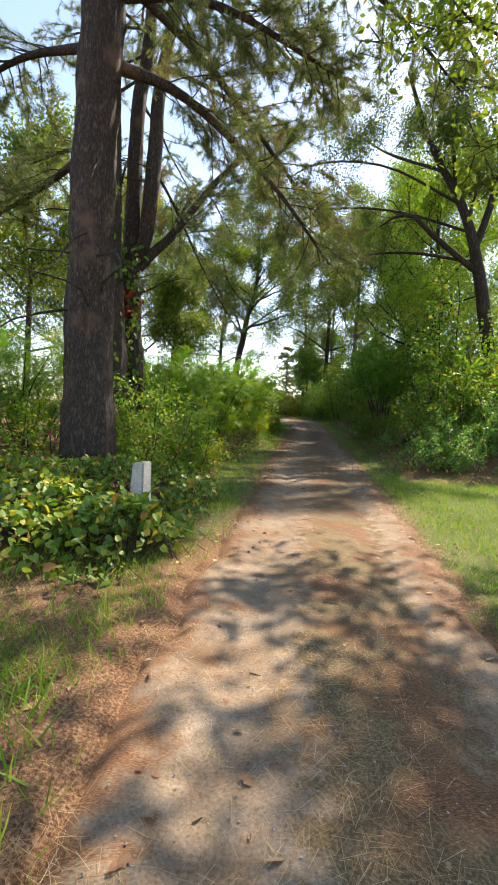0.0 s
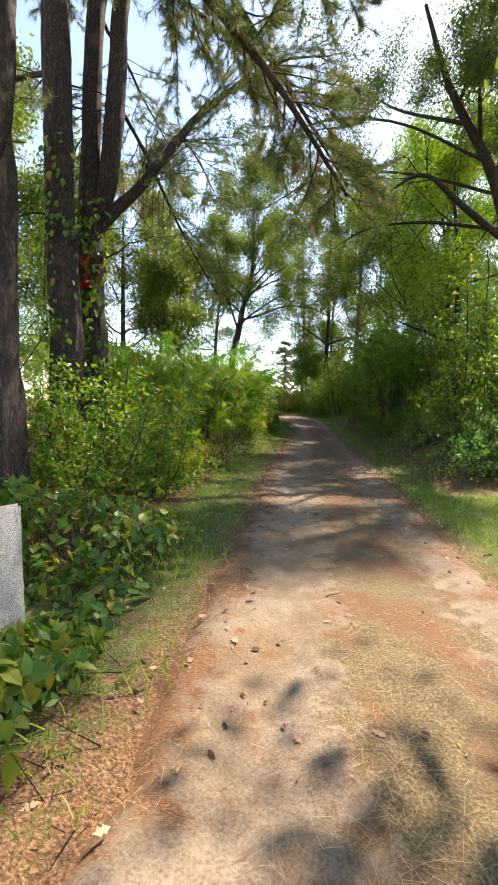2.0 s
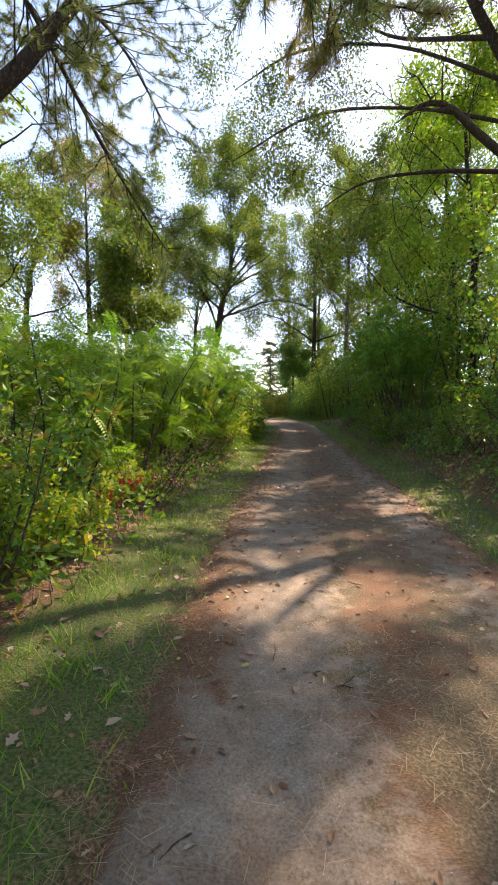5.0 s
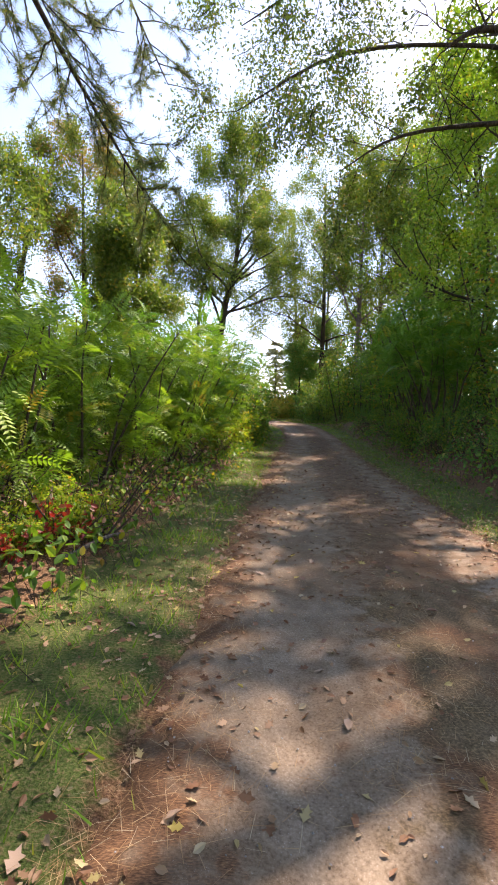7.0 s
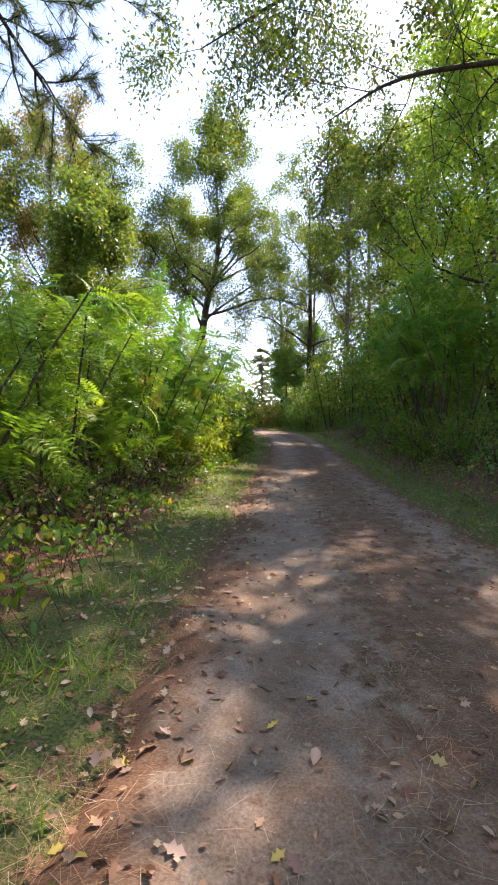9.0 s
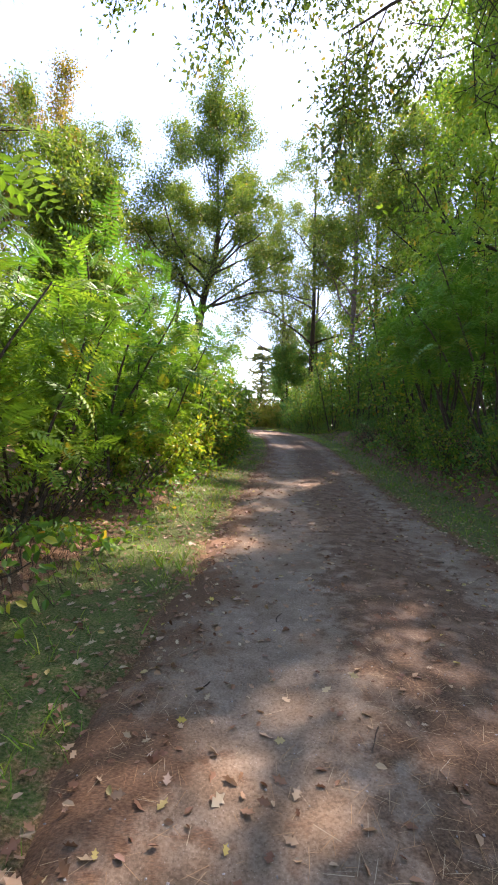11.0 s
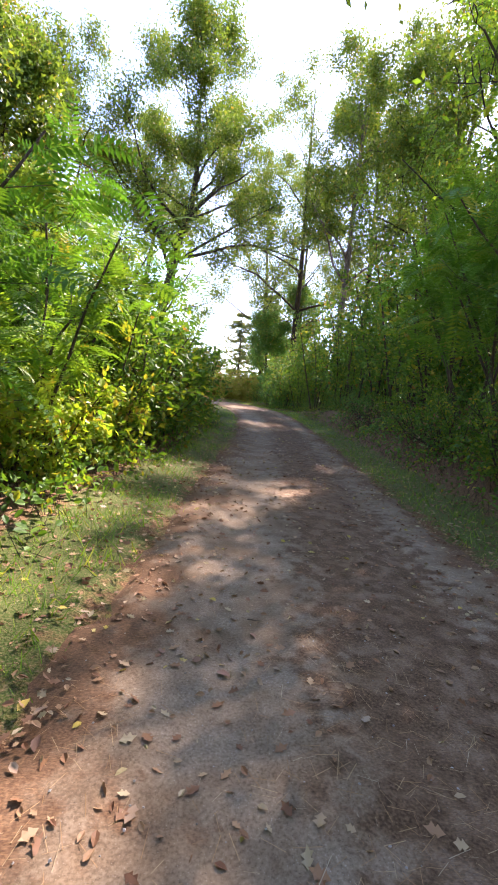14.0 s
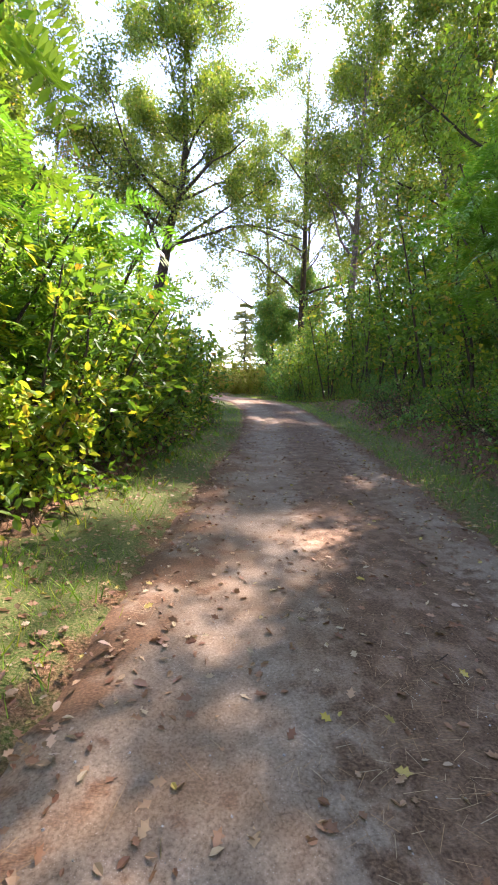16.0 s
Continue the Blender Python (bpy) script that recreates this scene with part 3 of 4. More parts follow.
def pine_bough(line, r0, wood, dense=34, side=0.33, droop=-0.05, tufts=8):
    """A pine limb with flat sprays of side shoots; returns shoots."""
    n = len(line)
    shoots = []
    length = np.linalg.norm(np.diff(line, axis=0), axis=1).sum()
    for k in range(dense):
        u = 0.22 + 0.78 * (k + rng.random()) / dense
        s = u * (n - 1)
        q = int(min(s, n - 2))
        at = line[q] + (s - q) * (line[q + 1] - line[q])
        d = unit(line[q + 1] - line[q])
        flat = unit(np.cross(d, np.array([0, 0, 1.0]))) * (1 if k % 2 else -1)
        way = unit(d * 0.7 + flat * 0.8 + rng.normal(size=3) * 0.25 + np.array([0, 0, droop]))
        sub = wander(at, way, length * side * (1.25 - 0.8 * u) * (0.6 + 0.6 * rng.random()), 5, 0.16, droop * 0.5)
        tube(wood, sub, np.linspace(min(r0 * 0.28, 0.016), 0.005, len(sub)), 4, False)
        for m in range(tufts):
            v = 0.25 + 0.75 * (m + rng.random()) / tufts
            w = v * (len(sub) - 1)
            g = int(min(w, len(sub) - 2))
            p = sub[g] + (w - g) * (sub[g + 1] - sub[g])
            dd = unit(unit(sub[g + 1] - sub[g]) * 0.7 + rng.normal(size=3) * 0.5)
            shoots.append((p, p + dd * (0.25 + 0.3 * rng.random())))
        shoots.append((sub[-2], sub[-1]))
    return shoots


def needles(shoots, per=7, size=0.19, shape=None):
    a, b_ = np.array([s[0] for s in shoots]), np.array([s[1] for s in shoots])
    a, b_ = np.repeat(a, per, 0), np.repeat(b_, per, 0)
    n = len(a)
    pos = a + (b_ - a) * rng.random((n, 1))
    buf = Buf()
    strew(buf, shape or TUFT, pos, unit(b_ - a) + rng.normal(size=(n, 3)) * 0.35, rand_dir(n), size * (0.8 + 0.5 * rng.random(n)))
    return buf


def pine(name, label, stems, boughs, auto=(), tan=(), bark=None, per=7, group="", dead=0):
    """A pine: stems and boughs are lines (x, y, z, r); auto = (count, from height, to height, length, facing degrees, half spread)."""
    base = stems[0][0][:3]
    shift = np.array([*base, 0.0])
    root = thing(name, label, "tree", base, group)
    first = None
    for k, st in enumerate(stems):
        line = curve(np.array(st) - shift, 90 if k == 0 else 50)
        flare = 1 + (0.28 * np.exp(-np.arange(len(line)) / 5.0) if k == 0 else 0)
        sb = Buf()
        tube(sb, line[:, :3], line[:, 3] * flare, 44 if k == 0 else 26, True, 0.3, 3.0 * k + base[0])
        part("trunk" if k == 0 else "stem", sb, bark or M_PINEBARK, root, smooth=True)
        first = line if first is None else first
    wood, shoots, pale = Buf(), [], []
    for k, bg in enumerate(boughs):
        line = curve(np.array(bg) - shift, 16)
        bb = Buf()
        tube(bb, line[:, :3], line[:, 3], 9, True, 0.15, k)
        part("limb", bb, bark or M_PINEBARK, root, smooth=True)
        (pale if k in tan else shoots).extend(pine_bough(line[:, :3], line[0, 3], wood))
    for count, lo, hi, ln, face, half in auto:
        for k in range(count):
            z = lo + (hi - lo) * (k + rng.random()) / count
            q = first[np.argmin(np.abs(first[:, 2] - z))]
            a = radians(face + half * (2 * rng.random() - 1))
            l = wander(q[:3], unit(np.array([math.sin(a), math.cos(a), 0.15])), ln * (0.7 + 0.5 * rng.random()), 8, 0.12, -0.02)
            tube(wood, l, np.linspace(0.06, 0.012, len(l)), 6, False)
            shoots += pine_bough(l, 0.05, wood, 18, tufts=6)
    for k in range(dead):
        z = 3.0 + 7.0 * rng.random()
        q = first[np.argmin(np.abs(first[:, 2] - z))]
        a = rng.random() * 6.283
        l = wander(q[:3], unit(np.array([math.cos(a), math.sin(a), 0.1])), 1.2 + 1.8 * rng.random(), 6, 0.2, -0.06)
        tube(wood, l, np.linspace(0.03, 0.006, len(l)), 5, False)
    if shoots or pale:
        sh = shoots + pale
        sticks(wood, np.array([s[0] for s in sh]), np.array([s[1] for s in sh]), 0.008, 0.004)
    if wood.n:
        part("branchwork", wood, bark or M_BARK, root)
    if shoots:
        part("needles", needles(shoots, per), M_NEEDLE, root)
    if pale:
        part("fading_needles", needles(pale, per + 2), M_TAN, root, "tan and pale green fading needles")
    return root


# the great pine beside the marker stone
pine("pine_tree", "massive old pine with furrowed grey-brown bark beside the lane",
     [[(-3.07, 8.75, -0.1, 0.5), (-3.16, 8.75, 2.7, 0.43), (-3.16, 8.7, 5.8, 0.4), (-3.07, 8.7, 8.6, 0.385), (-2.95, 8.7, 14, 0.32), (-2.9, 8.7, 22, 0.12)]],
     [[(-3.1, 8.7, 7.8, 0.13), (-1.6, 9.3, 7.6, 0.09), (0.2, 10.2, 6.5, 0.055), (1.7, 11.2, 5.2, 0.025)],
      [(-3.1, 8.8, 9.6, 0.12), (-1.4, 10.6, 9.2, 0.08), (0.6, 12.6, 8.0, 0.05), (2.2, 13.8, 6.6, 0.02)],
      [(-3.2, 8.9, 6.4, 0.09), (-5.0, 10.4, 6.2, 0.06), (-7.2, 11.2, 5.4, 0.03)],
      [(-3.2, 8.9, 8.2, 0.1), (-5.4, 10.0, 8.6, 0.06), (-8.0, 11.2, 8.0, 0.03)],
      [(-3.0, 8.7, 8.9, 0.1), (-1.0, 8.4, 8.6, 0.07), (1.4, 8.6, 7.6, 0.03)],
      [(-3.0, 8.8, 11.0, 0.1), (-1.2, 11.0, 11.2, 0.07), (1.8, 13.5, 10.4, 0.03)],
      [(-3.0, 8.7, 10.2, 0.12), (-0.6, 9.4, 10.9, 0.09), (2.2, 10.3, 10.6, 0.06), (4.6, 11.4, 9.5, 0.02)]],
     [(10, 10.5, 20, 5.0, 90, 170)], (1,), per=8, dead=9)

# the pair of pines behind it
pine("pine_tree", "straight pine with reddish flaking bark and creeper",
     [[(-4.55, 15.0, 0.0, 0.46), (-4.6, 15, 3.1, 0.4), (-4.8, 15, 6.3, 0.36), (-4.98, 15, 11, 0.33), (-5.05, 15, 13, 0.3), (-5.2, 15, 22, 0.12)]],
     [[(-4.9, 15.2, 9.8, 0.1), (-6.8, 16.5, 10.4, 0.06), (-9.5, 17.5, 10.0, 0.03)]],
     [(8, 11, 21, 4.5, 60, 170)], per=5, dead=5)
pine("pine_tree", "forked pine hung with green creeper",
     [[(-4.25, 16.2, 0.0, 0.42), (-4.27, 16, 3.0, 0.38), (-4.38, 16, 5.0, 0.37), (-4.42, 16, 7.0, 0.31), (-4.42, 16, 8.2, 0.26), (-4.35, 16, 11.8, 0.23), (-4.1, 16, 13.5, 0.21), (-3.8, 16, 20, 0.08)],
      [(-4.35, 16, 6.4, 0.25), (-3.98, 16, 7.35, 0.27), (-3.78, 16, 9.4, 0.25), (-3.66, 16, 12.2, 0.22), (-3.4, 16, 14, 0.2), (-2.9, 16.3, 19, 0.07)]],
     [[(-4.15, 16, 6.3, 0.17), (-3.6, 16.05, 6.95, 0.17), (-3.1, 16.1, 7.45, 0.15), (-2.2, 16.3, 8.75, 0.12), (-1.3, 16.6, 10.0, 0.1), (0.6, 17.6, 12, 0.05), (2.4, 18.6, 13, 0.02)],
      [(-3.77, 16.1, 9.7, 0.06), (-3.1, 16.7, 8.7, 0.05), (-2.1, 18.0, 6.9, 0.04), (-1.0, 20.0, 5.4, 0.012)],
      [(-2.9, 16.1, 8.0, 0.07), (-2.5, 17.5, 9.6, 0.06), (-2.2, 20.0, 10.6, 0.04), (-1.4, 23.5, 10.3, 0.012)],
      [(-3.5, 16.0, 13.0, 0.09), (-1.5, 17.5, 13.0, 0.06), (0.8, 19.0, 12.0, 0.02)],
      [(-4.3, 16.1, 10.5, 0.08), (-5.5, 18.5, 10.8, 0.05), (-6.5, 21.0, 10.0, 0.015)]],
     [(8, 12, 19, 4.5, 60, 140)], (), per=6, dead=3)

# the crooked tree that leans out over the lane from the bank
leafy_tree("oak_tree", "crooked dark-limbed tree leaning over the lane",
           [(12.4, 23.0, on(12.4, 23) - 0.1, 0.42), (12.2, 23, 3.4, 0.36), (11.6, 23, 5.9, 0.32), (10.9, 23, 9.2, 0.28), (9.9, 23, 12.1, 0.22), (8.0, 23, 15.2, 0.15), (6.6, 22.5, 18, 0.07)],
           [[(10.7, 23, 9.2, 0.16), (8.6, 23, 10.7, 0.14), (7.5, 23, 11.6, 0.11), (6.6, 22.8, 11.5, 0.08), (5.8, 22.6, 10.9, 0.04)],
            [(10.6, 23, 10.2, 0.2), (11.2, 22.9, 12.5, 0.18), (11.6, 22.8, 15.5, 0.15), (12.0, 22.7, 20.0, 0.05)],
            [(11.2, 22.8, 14.8, 0.13), (11.0, 22, 16.5, 0.12), (9.5, 21.6, 17.9, 0.1), (8.0, 21.4, 19.6, 0.08), (5.5, 21, 20.8, 0.03)],
            [(10.4, 23, 11.0, 0.08), (7.0, 24.5, 12.5, 0.06), (3.5, 25.5, 12.8, 0.06), (0.4, 25.8, 11.2, 0.015)],
            [(9.8, 23, 12.3, 0.08), (6.5, 25, 15.0, 0.06), (3.0, 26, 15.5, 0.06), (0.5, 26, 14.0, 0.015)],
            [(10.7, 23, 9.6, 0.1), (8.0, 25, 10.6, 0.08), (5.5, 25.5, 10.4, 0.05), (3.6, 25.5, 9.2, 0.012)],
            # short limb added only for the shade it throws across the lane
            [(9.4, 23, 13.2, 0.1), (8.9, 22.2, 14.2, 0.08), (8.4, 21.3, 14.3, 0.05), (7.7, 20.5, 13.8, 0.02)],
            [(9.0, 23, 13.8, 0.1), (7.0, 26.5, 16.5, 0.07), (5.5, 27.5, 18.0, 0.03)]],
           # hollow is cut where the crown would keep the sun off the lane
           M_BARK, M_CANOPY, (4, 0.65), 0.25, -0.02, 54, 0.12, 0.3, 2, 7, thin=0.32, hollow=((7.7, 23.2, 12.4), 3.1))

rng = np.random.default_rng(23)
# tall oak at the bend and its neighbours
leafy_tree("oak_tree", "tall spreading oak with thin crown against the sky",
           [(-2.6, 60, on(-2.6, 60) - 0.1, 0.5), (-2.1, 60, 8, 0.42), (-1.5, 60, 11.2, 0.38), (-1.1, 60, 14, 0.33), (-0.3, 60, 17, 0.27), (0.0, 60, 21, 0.18), (-0.2, 60, 24.5, 0.1), (-0.2, 60, 28.5, 0.04)],
           [[(-1.4, 60, 11.6, 0.15), (-0.6, 60, 12.9, 0.13), (3.1, 60, 15.6, 0.08), (6.5, 59, 17.5, 0.03)],
            [(-1.5, 60, 11.2, 0.16), (-2.6, 59, 14.0, 0.12), (-4.5, 58, 17.5, 0.06)],
            [(-0.6, 60, 16, 0.16), (2.0, 60.5, 19.5, 0.1), (3.8, 61, 24, 0.05)]],
           M_BARK, M_OAK, (18, 0.36), 0.34, 0.08, 44, 0.22, 0.46, 2, 6, thin=0.33, shape=LEAFLET)

WOODS = [  # x, y, height, radius, kind
    (-9.5, 58, 25, 0.35, 0), (-14.5, 56, 24, 0.33, 1), (-20, 52, 23, 0.33, 0), (-7.5, 41, 13, 0.16, 0), (-13, 34, 14, 0.18, 0), (-19, 28, 15, 0.2, 0), (-5.5, 70, 27, 0.3, 0),
    (12.6, 58, 26, 0.3, 2), (11.2, 70, 30, 0.34, 0), (15.6, 49, 23, 0.28, 2), (13.5, 34, 17, 0.2, 3), (11.6, 28.5, 15, 0.2, 3), (15.5, 39, 20, 0.26, 3), (19, 50, 24, 0.28, 0), (19.5, 58, 28, 0.3, 0),
    # the two of kind 4 stand out of view, added to shade the near lane
    (17.5, 66, 28, 0.3, 0), (22, 40, 23, 0.28, 3), (8.2, 6.8, 15, 0.2, 4), (11.5, 5.0, 16, 0.2, 4), (-11, 22, 13, 0.16, 0), (9.8, 80, 11, 0.2, 5), (12.8, 77, 14, 0.22, 5), (9.6, 84, 30, 0.3, 0), (13.6, 80, 30, 0.3, 0)]
LOOKS = [("oak_tree", "thin-crowned oak of the wood beyond", M_BARK, M_OAK, 0.3), ("oak_tree", "oak with rust-tinged autumn leaves", M_BARK, M_RUST, 0.3),
         ("ash_tree", "pale-trunked tree with high forked crown", M_GREYBARK, M_OAK, 0.36), ("maple_tree", "bright-leaved tree on the wooded bank", M_BARK, M_BRIGHT, 0.22), ("maple_tree", "unseen leafy tree added to shade the near lane", M_BARK, M_OAK, 0.45),
         ("cedar_tree", "dark dense evergreen at the bend of the lane", M_BARK, M_DARKLEAF, 0.1)]
for x, y, tall, r, k in WOODS:
    name, label, bark, leaf, low = LOOKS[k]
    z = on(x, y)
    lean = rng.normal(size=2) * 0.05 * tall
    trunk = [(x, y, z - 0.1, r * 1.15), (x + lean[0] * 0.2, y + lean[1] * 0.2, z + tall * 0.25, r * 0.9), (x + lean[0] * 0.3, y + lean[1] * 0.5, z + tall * 0.5, r * 0.7),
             (x + lean[0] * 0.8, y + lean[1] * 0.8, z + tall * 0.75, r * 0.4), (x + lean[0], y + lean[1], z + tall, r * 0.1)]
    leafy_tree(name, label, trunk, [], bark, leaf, (15, low), 0.26 if k == 2 else 0.33, 0.06, 24 if y > 40 else 15, 0.22 if y > 40 else 0.185, 0.42, 2, 6, 16, "trees of the wood", LEAFLET if y > 40 else SPEAR, thin=0.22 if k == 5 else 0.37)

# dark cedar and far pines round the bend
def conifer(x, y, tall, wide, label):
    z = on(x, y)
    root = thing("pine_tree", label, "tree", (x, y, z), "conifers at the bend")
    tb = Buf()
    line = curve([(0, 0, -0.1, 0.25), (0.1, 0, tall * 0.5, 0.16), (0, 0, tall, 0.03)], 14)
    tube(tb, line[:, :3], line[:, 3], 9)
    part("trunk", tb, M_BARK, root, smooth=True)
    wood, sh = Buf(), []
    for k in range(int(tall * 8)):
        u = 0.1 + 0.9 * rng.random()
        a = rng.random() * 6.283
        l = wander((0, 0, u * tall), unit(np.array([math.cos(a), math.sin(a), 0.1])), wide * (1.02 - u) ** 0.6 * (0.35 + 0.75 * rng.random()) + 0.3, 4, 0.15, -0.05)
        tube(wood, l, np.linspace(0.04, 0.01, 5), 4, False)
        sh += list(zip(l[:-1], l[1:]))
    part("branchwork", wood, M_BARK, root)
    part("needles", needles(sh, 9, 0.45, CLUMP), M_NEEDLE, root)
    return root


for x, y, tall, wide, label in [(7.2, 98, 14, 8.0, "tall pine behind the bend"), (11.5, 96, 17, 8.0, "tall pine behind the bend"), (3.6, 118, 9, 7.0, "hazy far pine past the bend")]:
    conifer(x, y, tall, wide, label)

# ---------------- shrubs ----------------
rng = np.random.default_rng(31)


def shrub(name, label, at, tall, wide, stems, shape, leaf, per, size, levels=1, count=7, fill=0.5, lift=0.2, group="", lean=(0, 0), scatter=0.1, up=0.6, wood_mat=None, low=0.25):
    """A many-stemmed shrub with leaves along its branches."""
    root = thing(name, label, "shrub", at, group)
    twigs, wood = [], Buf()
    for k in range(stems):
        a = k * 2.4 + rng.random()
        foot = np.array([math.cos(a), math.sin(a), 0]) * wide * 0.18 * rng.random()
        foot[2] = -0.06
        h = tall * (0.65 + 0.4 * rng.random())
        way = unit(np.array([math.cos(a) * wide * fill + lean[0], math.sin(a) * wide * fill + lean[1], h]))
        l = wander(foot, way, h * 1.05, 8, 0.09, 0.02)
        r = 0.006 * tall + 0.008
        sb = Buf()
        tube(sb, l, np.linspace(r, r * 0.35, len(l)), 6, False)
        part("stem", sb, wood_mat or M_STEM, root, smooth=True)
        twigs += ramify(wood, l, r * 1.2, levels, 0.75, lift, 0.36, count, low)
    sticks(wood, np.array([t[0] for t in twigs]), np.array([t[1] for t in twigs]), 0.006, 0.003)
    part("twigwork", wood, wood_mat or M_STEM, root)
    part("foliage", foliage(twigs, shape, per, size, scatter, up, along=0.8), leaf, root)
    return root


def put(ob, x, y, s=1.0, turn=None, tall=1.0):
    m = Matrix.LocRotScale((x, y, on(x, y)), Euler((0, 0, rng.random() * 6.28 if turn is None else turn)), (s, s, s * tall))
    return copy_thing(ob, m @ Matrix.Diagonal((1 / ob.scale[0], 1 / ob.scale[1], 1 / ob.scale[2], 1)))


SUMACS = [shrub("sumac_bush", "tall green sumac bush with feathered leaves", (0, 0, 0), 4.2, 2.6, 7, FROND, M_SUMAC, 4, 0.45, 1, 8, 0.42, 0.25, "sumac thicket", up=1.4, scatter=0.1, low=0.12),
          shrub("sumac_bush", "bright yellow-green sumac bush with feathered leaves", (0, 0, 0), 3.8, 2.4, 6, FROND, M_BRIGHT, 4, 0.42, 1, 8, 0.42, 0.25, "sumac thicket", up=1.4, scatter=0.1, low=0.12)]
FARSUMACS = [shrub("sumac_bush", "tall green sumac bush with feathered leaves", (0, 0, 0), 4.2, 2.8, 7, FROND_FAR, M_SUMAC, 4, 0.48, 1, 8, 0.42, 0.25, "sumac thicket", up=1.2, scatter=0.14, low=0.1),
             shrub("sumac_bush", "bright yellow-green sumac bush with feathered leaves", (0, 0, 0), 4.0, 2.8, 7, FROND_FAR, M_BRIGHT, 4, 0.48, 1, 8, 0.42, 0.25, "sumac thicket", up=1.2, scatter=0.14, low=0.1)]
BROADS = [shrub("broadleaf_shrub", "green leafy shrub of the lane side", (0, 0, 0), 2.2, 1.9, 8, SPEAR, M_BROAD, 9, 0.12, 1, 9, 0.5, 0.15, "lane-side shrubs", scatter=0.07, low=0.1) for _ in range(2)]
DARKS = [shrub("dark_shrub", "dense dark green shrub on the bank", (0, 0, 0), 2.6, 2.3, 9, SPEAR, M_DARKLEAF, 9, 0.13, 1, 9, 0.55, 0.1, "shrubs on the bank", scatter=0.09, low=0.06)]
SAPS = [shrub("maple_sapling", "slender sapling with broad green leaves", (0, 0, 0), 6.0, 3.0, 4, OVAL, M_BROAD, 12, 0.15, 1, 14, 0.3, 0.15, "saplings", scatter=0.14, low=0.2),
        shrub("maple_sapling", "slender sapling with bright green leaves", (0, 0, 0), 6.5, 3.2, 4, OVAL, M_BRIGHT, 12, 0.15, 1, 14, 0.3, 0.15, "saplings", scatter=0.14, low=0.2)]
GOLDS = [shrub("yellowing_shrub", "low shrub turning yellow and rust", (0, 0, 0), 1.7, 1.5, 10, OVAL, M_GOLD, 13, 0.1, 1, 8, 0.6, 0.1, "yellowing shrubs", scatter=0.08, low=0.08)]
RUSTS = [shrub("yellowing_shrub", "rounded shrub in yellow and rust autumn leaf at the bend", (0, 0, 0), 1.7, 1.7, 10, OVAL, M_AUTUMN, 14, 0.11, 1, 8, 0.6, 0.1, "shrubs at the bend", scatter=0.1, low=0.05)]
BRUSH = [shrub("dry_brush", "brown leafless brush of thin dead stems", (0, 0, 0), 1.1, 1.2, 12, OVAL, M_DEAD, 1, 0.06, 1, 6, 0.8, 0.1, "dry brush", scatter=0.05, low=0.1)]
used = set()


def plant(kinds, x, y, s=1.0, tall=1.0, turn=None):
    ob = kinds[int(rng.random() * len(kinds))]
    if ob.name in used:
        return put(ob, x, y, s, turn, tall)
    used.add(ob.name)
    ob.matrix_basis = Matrix.LocRotScale((x, y, on(x, y)), Euler((0, 0, rng.random() * 6.28 if turn is None else turn)), (s, s, s * tall))
    return ob


def edge_x(y, o):
    """x at the offset o from the road's middle at the way y."""
    return float(np.interp(y, LINE[:300, 1], LINE[:300, 0])) + o


# left side, front row to back rows
for x, y, s in [(-2.0, 9.6, 0.75), (-1.5, 11.3, 0.7), (-2.6, 11.8, 0.95), (-1.9, 13.2, 0.8), (-3.4, 10.6, 0.9), (-4.8, 10.2, 0.9), (-3.2, 13.4, 1.1)]:
    plant(BROADS, x, y, s)
for x, y, s in [(-1.35, 12.6, 0.6), (-0.15, 26.8, 1.0), (0.2, 28.6, 1.05), (-0.7, 25.6, 0.9)]:
    plant(GOLDS, x, y, s)
for x, y, s in [(-2.3, 16.0, 0.85), (-1.9, 18.2, 0.95), (-3.6, 17.8, 1.0), (-1.6, 20.4, 1.0), (-3.4, 20.6, 1.1), (-1.3, 22.6, 1.05), (-2.9, 23.4, 1.05), (-0.9, 24.8, 1.0), (-2.4, 26.2, 1.1), (-0.5, 27.2, 1.0), (-1.6, 29.0, 1.0),
                (-5.6, 19.4, 1.0), (-5.2, 23.0, 1.05), (-4.6, 26.6, 1.0), (-3.8, 30.0, 1.1), (-6.4, 13.0, 0.9), (-8.0, 10.5, 0.9), (-7.8, 15.5, 1.0), (-9.5, 13.0, 1.0), (-7.5, 21.5, 1.0), (-6.5, 8.6, 0.8), (-9.8, 8.6, 0.9), (-11, 17, 1.1)]:
    plant(SUMACS if x > -4 and y < 30 else FARSUMACS, x, y, s)
for k in range(15):
    y = 31.0 + 2.4 * k
    plant([FARSUMACS, BROADS, BROADS, SAPS][k % 4], edge_x(min(y, 56), -4.2 - 0.6 * rng.random() - 1.6 * (y > 44)), y, [0.9, 1.4, 1.2, 0.75][k % 4])
    plant(SAPS if k % 2 else BROADS, edge_x(min(y, 56), -6.2 - 1.5 * rng.random() - 1.6 * (y > 44)), y + 0.8, 0.75 if k % 2 else 1.7)
for x, y, s in [(0.0, 29.8, 1.3), (0.35, 31.4, 1.35), (0.6, 33.2, 1.4), (1.0, 35.2, 1.4), (1.3, 37.4, 1.4), (1.7, 40, 1.4)]:
    plant(BROADS, x, y, s)
for x, y, s in [(-0.9, 30.2, 1.15), (-0.5, 32.2, 1.1), (-0.2, 34.4, 1.05), (-2.2, 31.5, 1.2), (-1.8, 33.8, 1.2)]:
    plant(SUMACS if y < 31 else FARSUMACS, x, y, s)
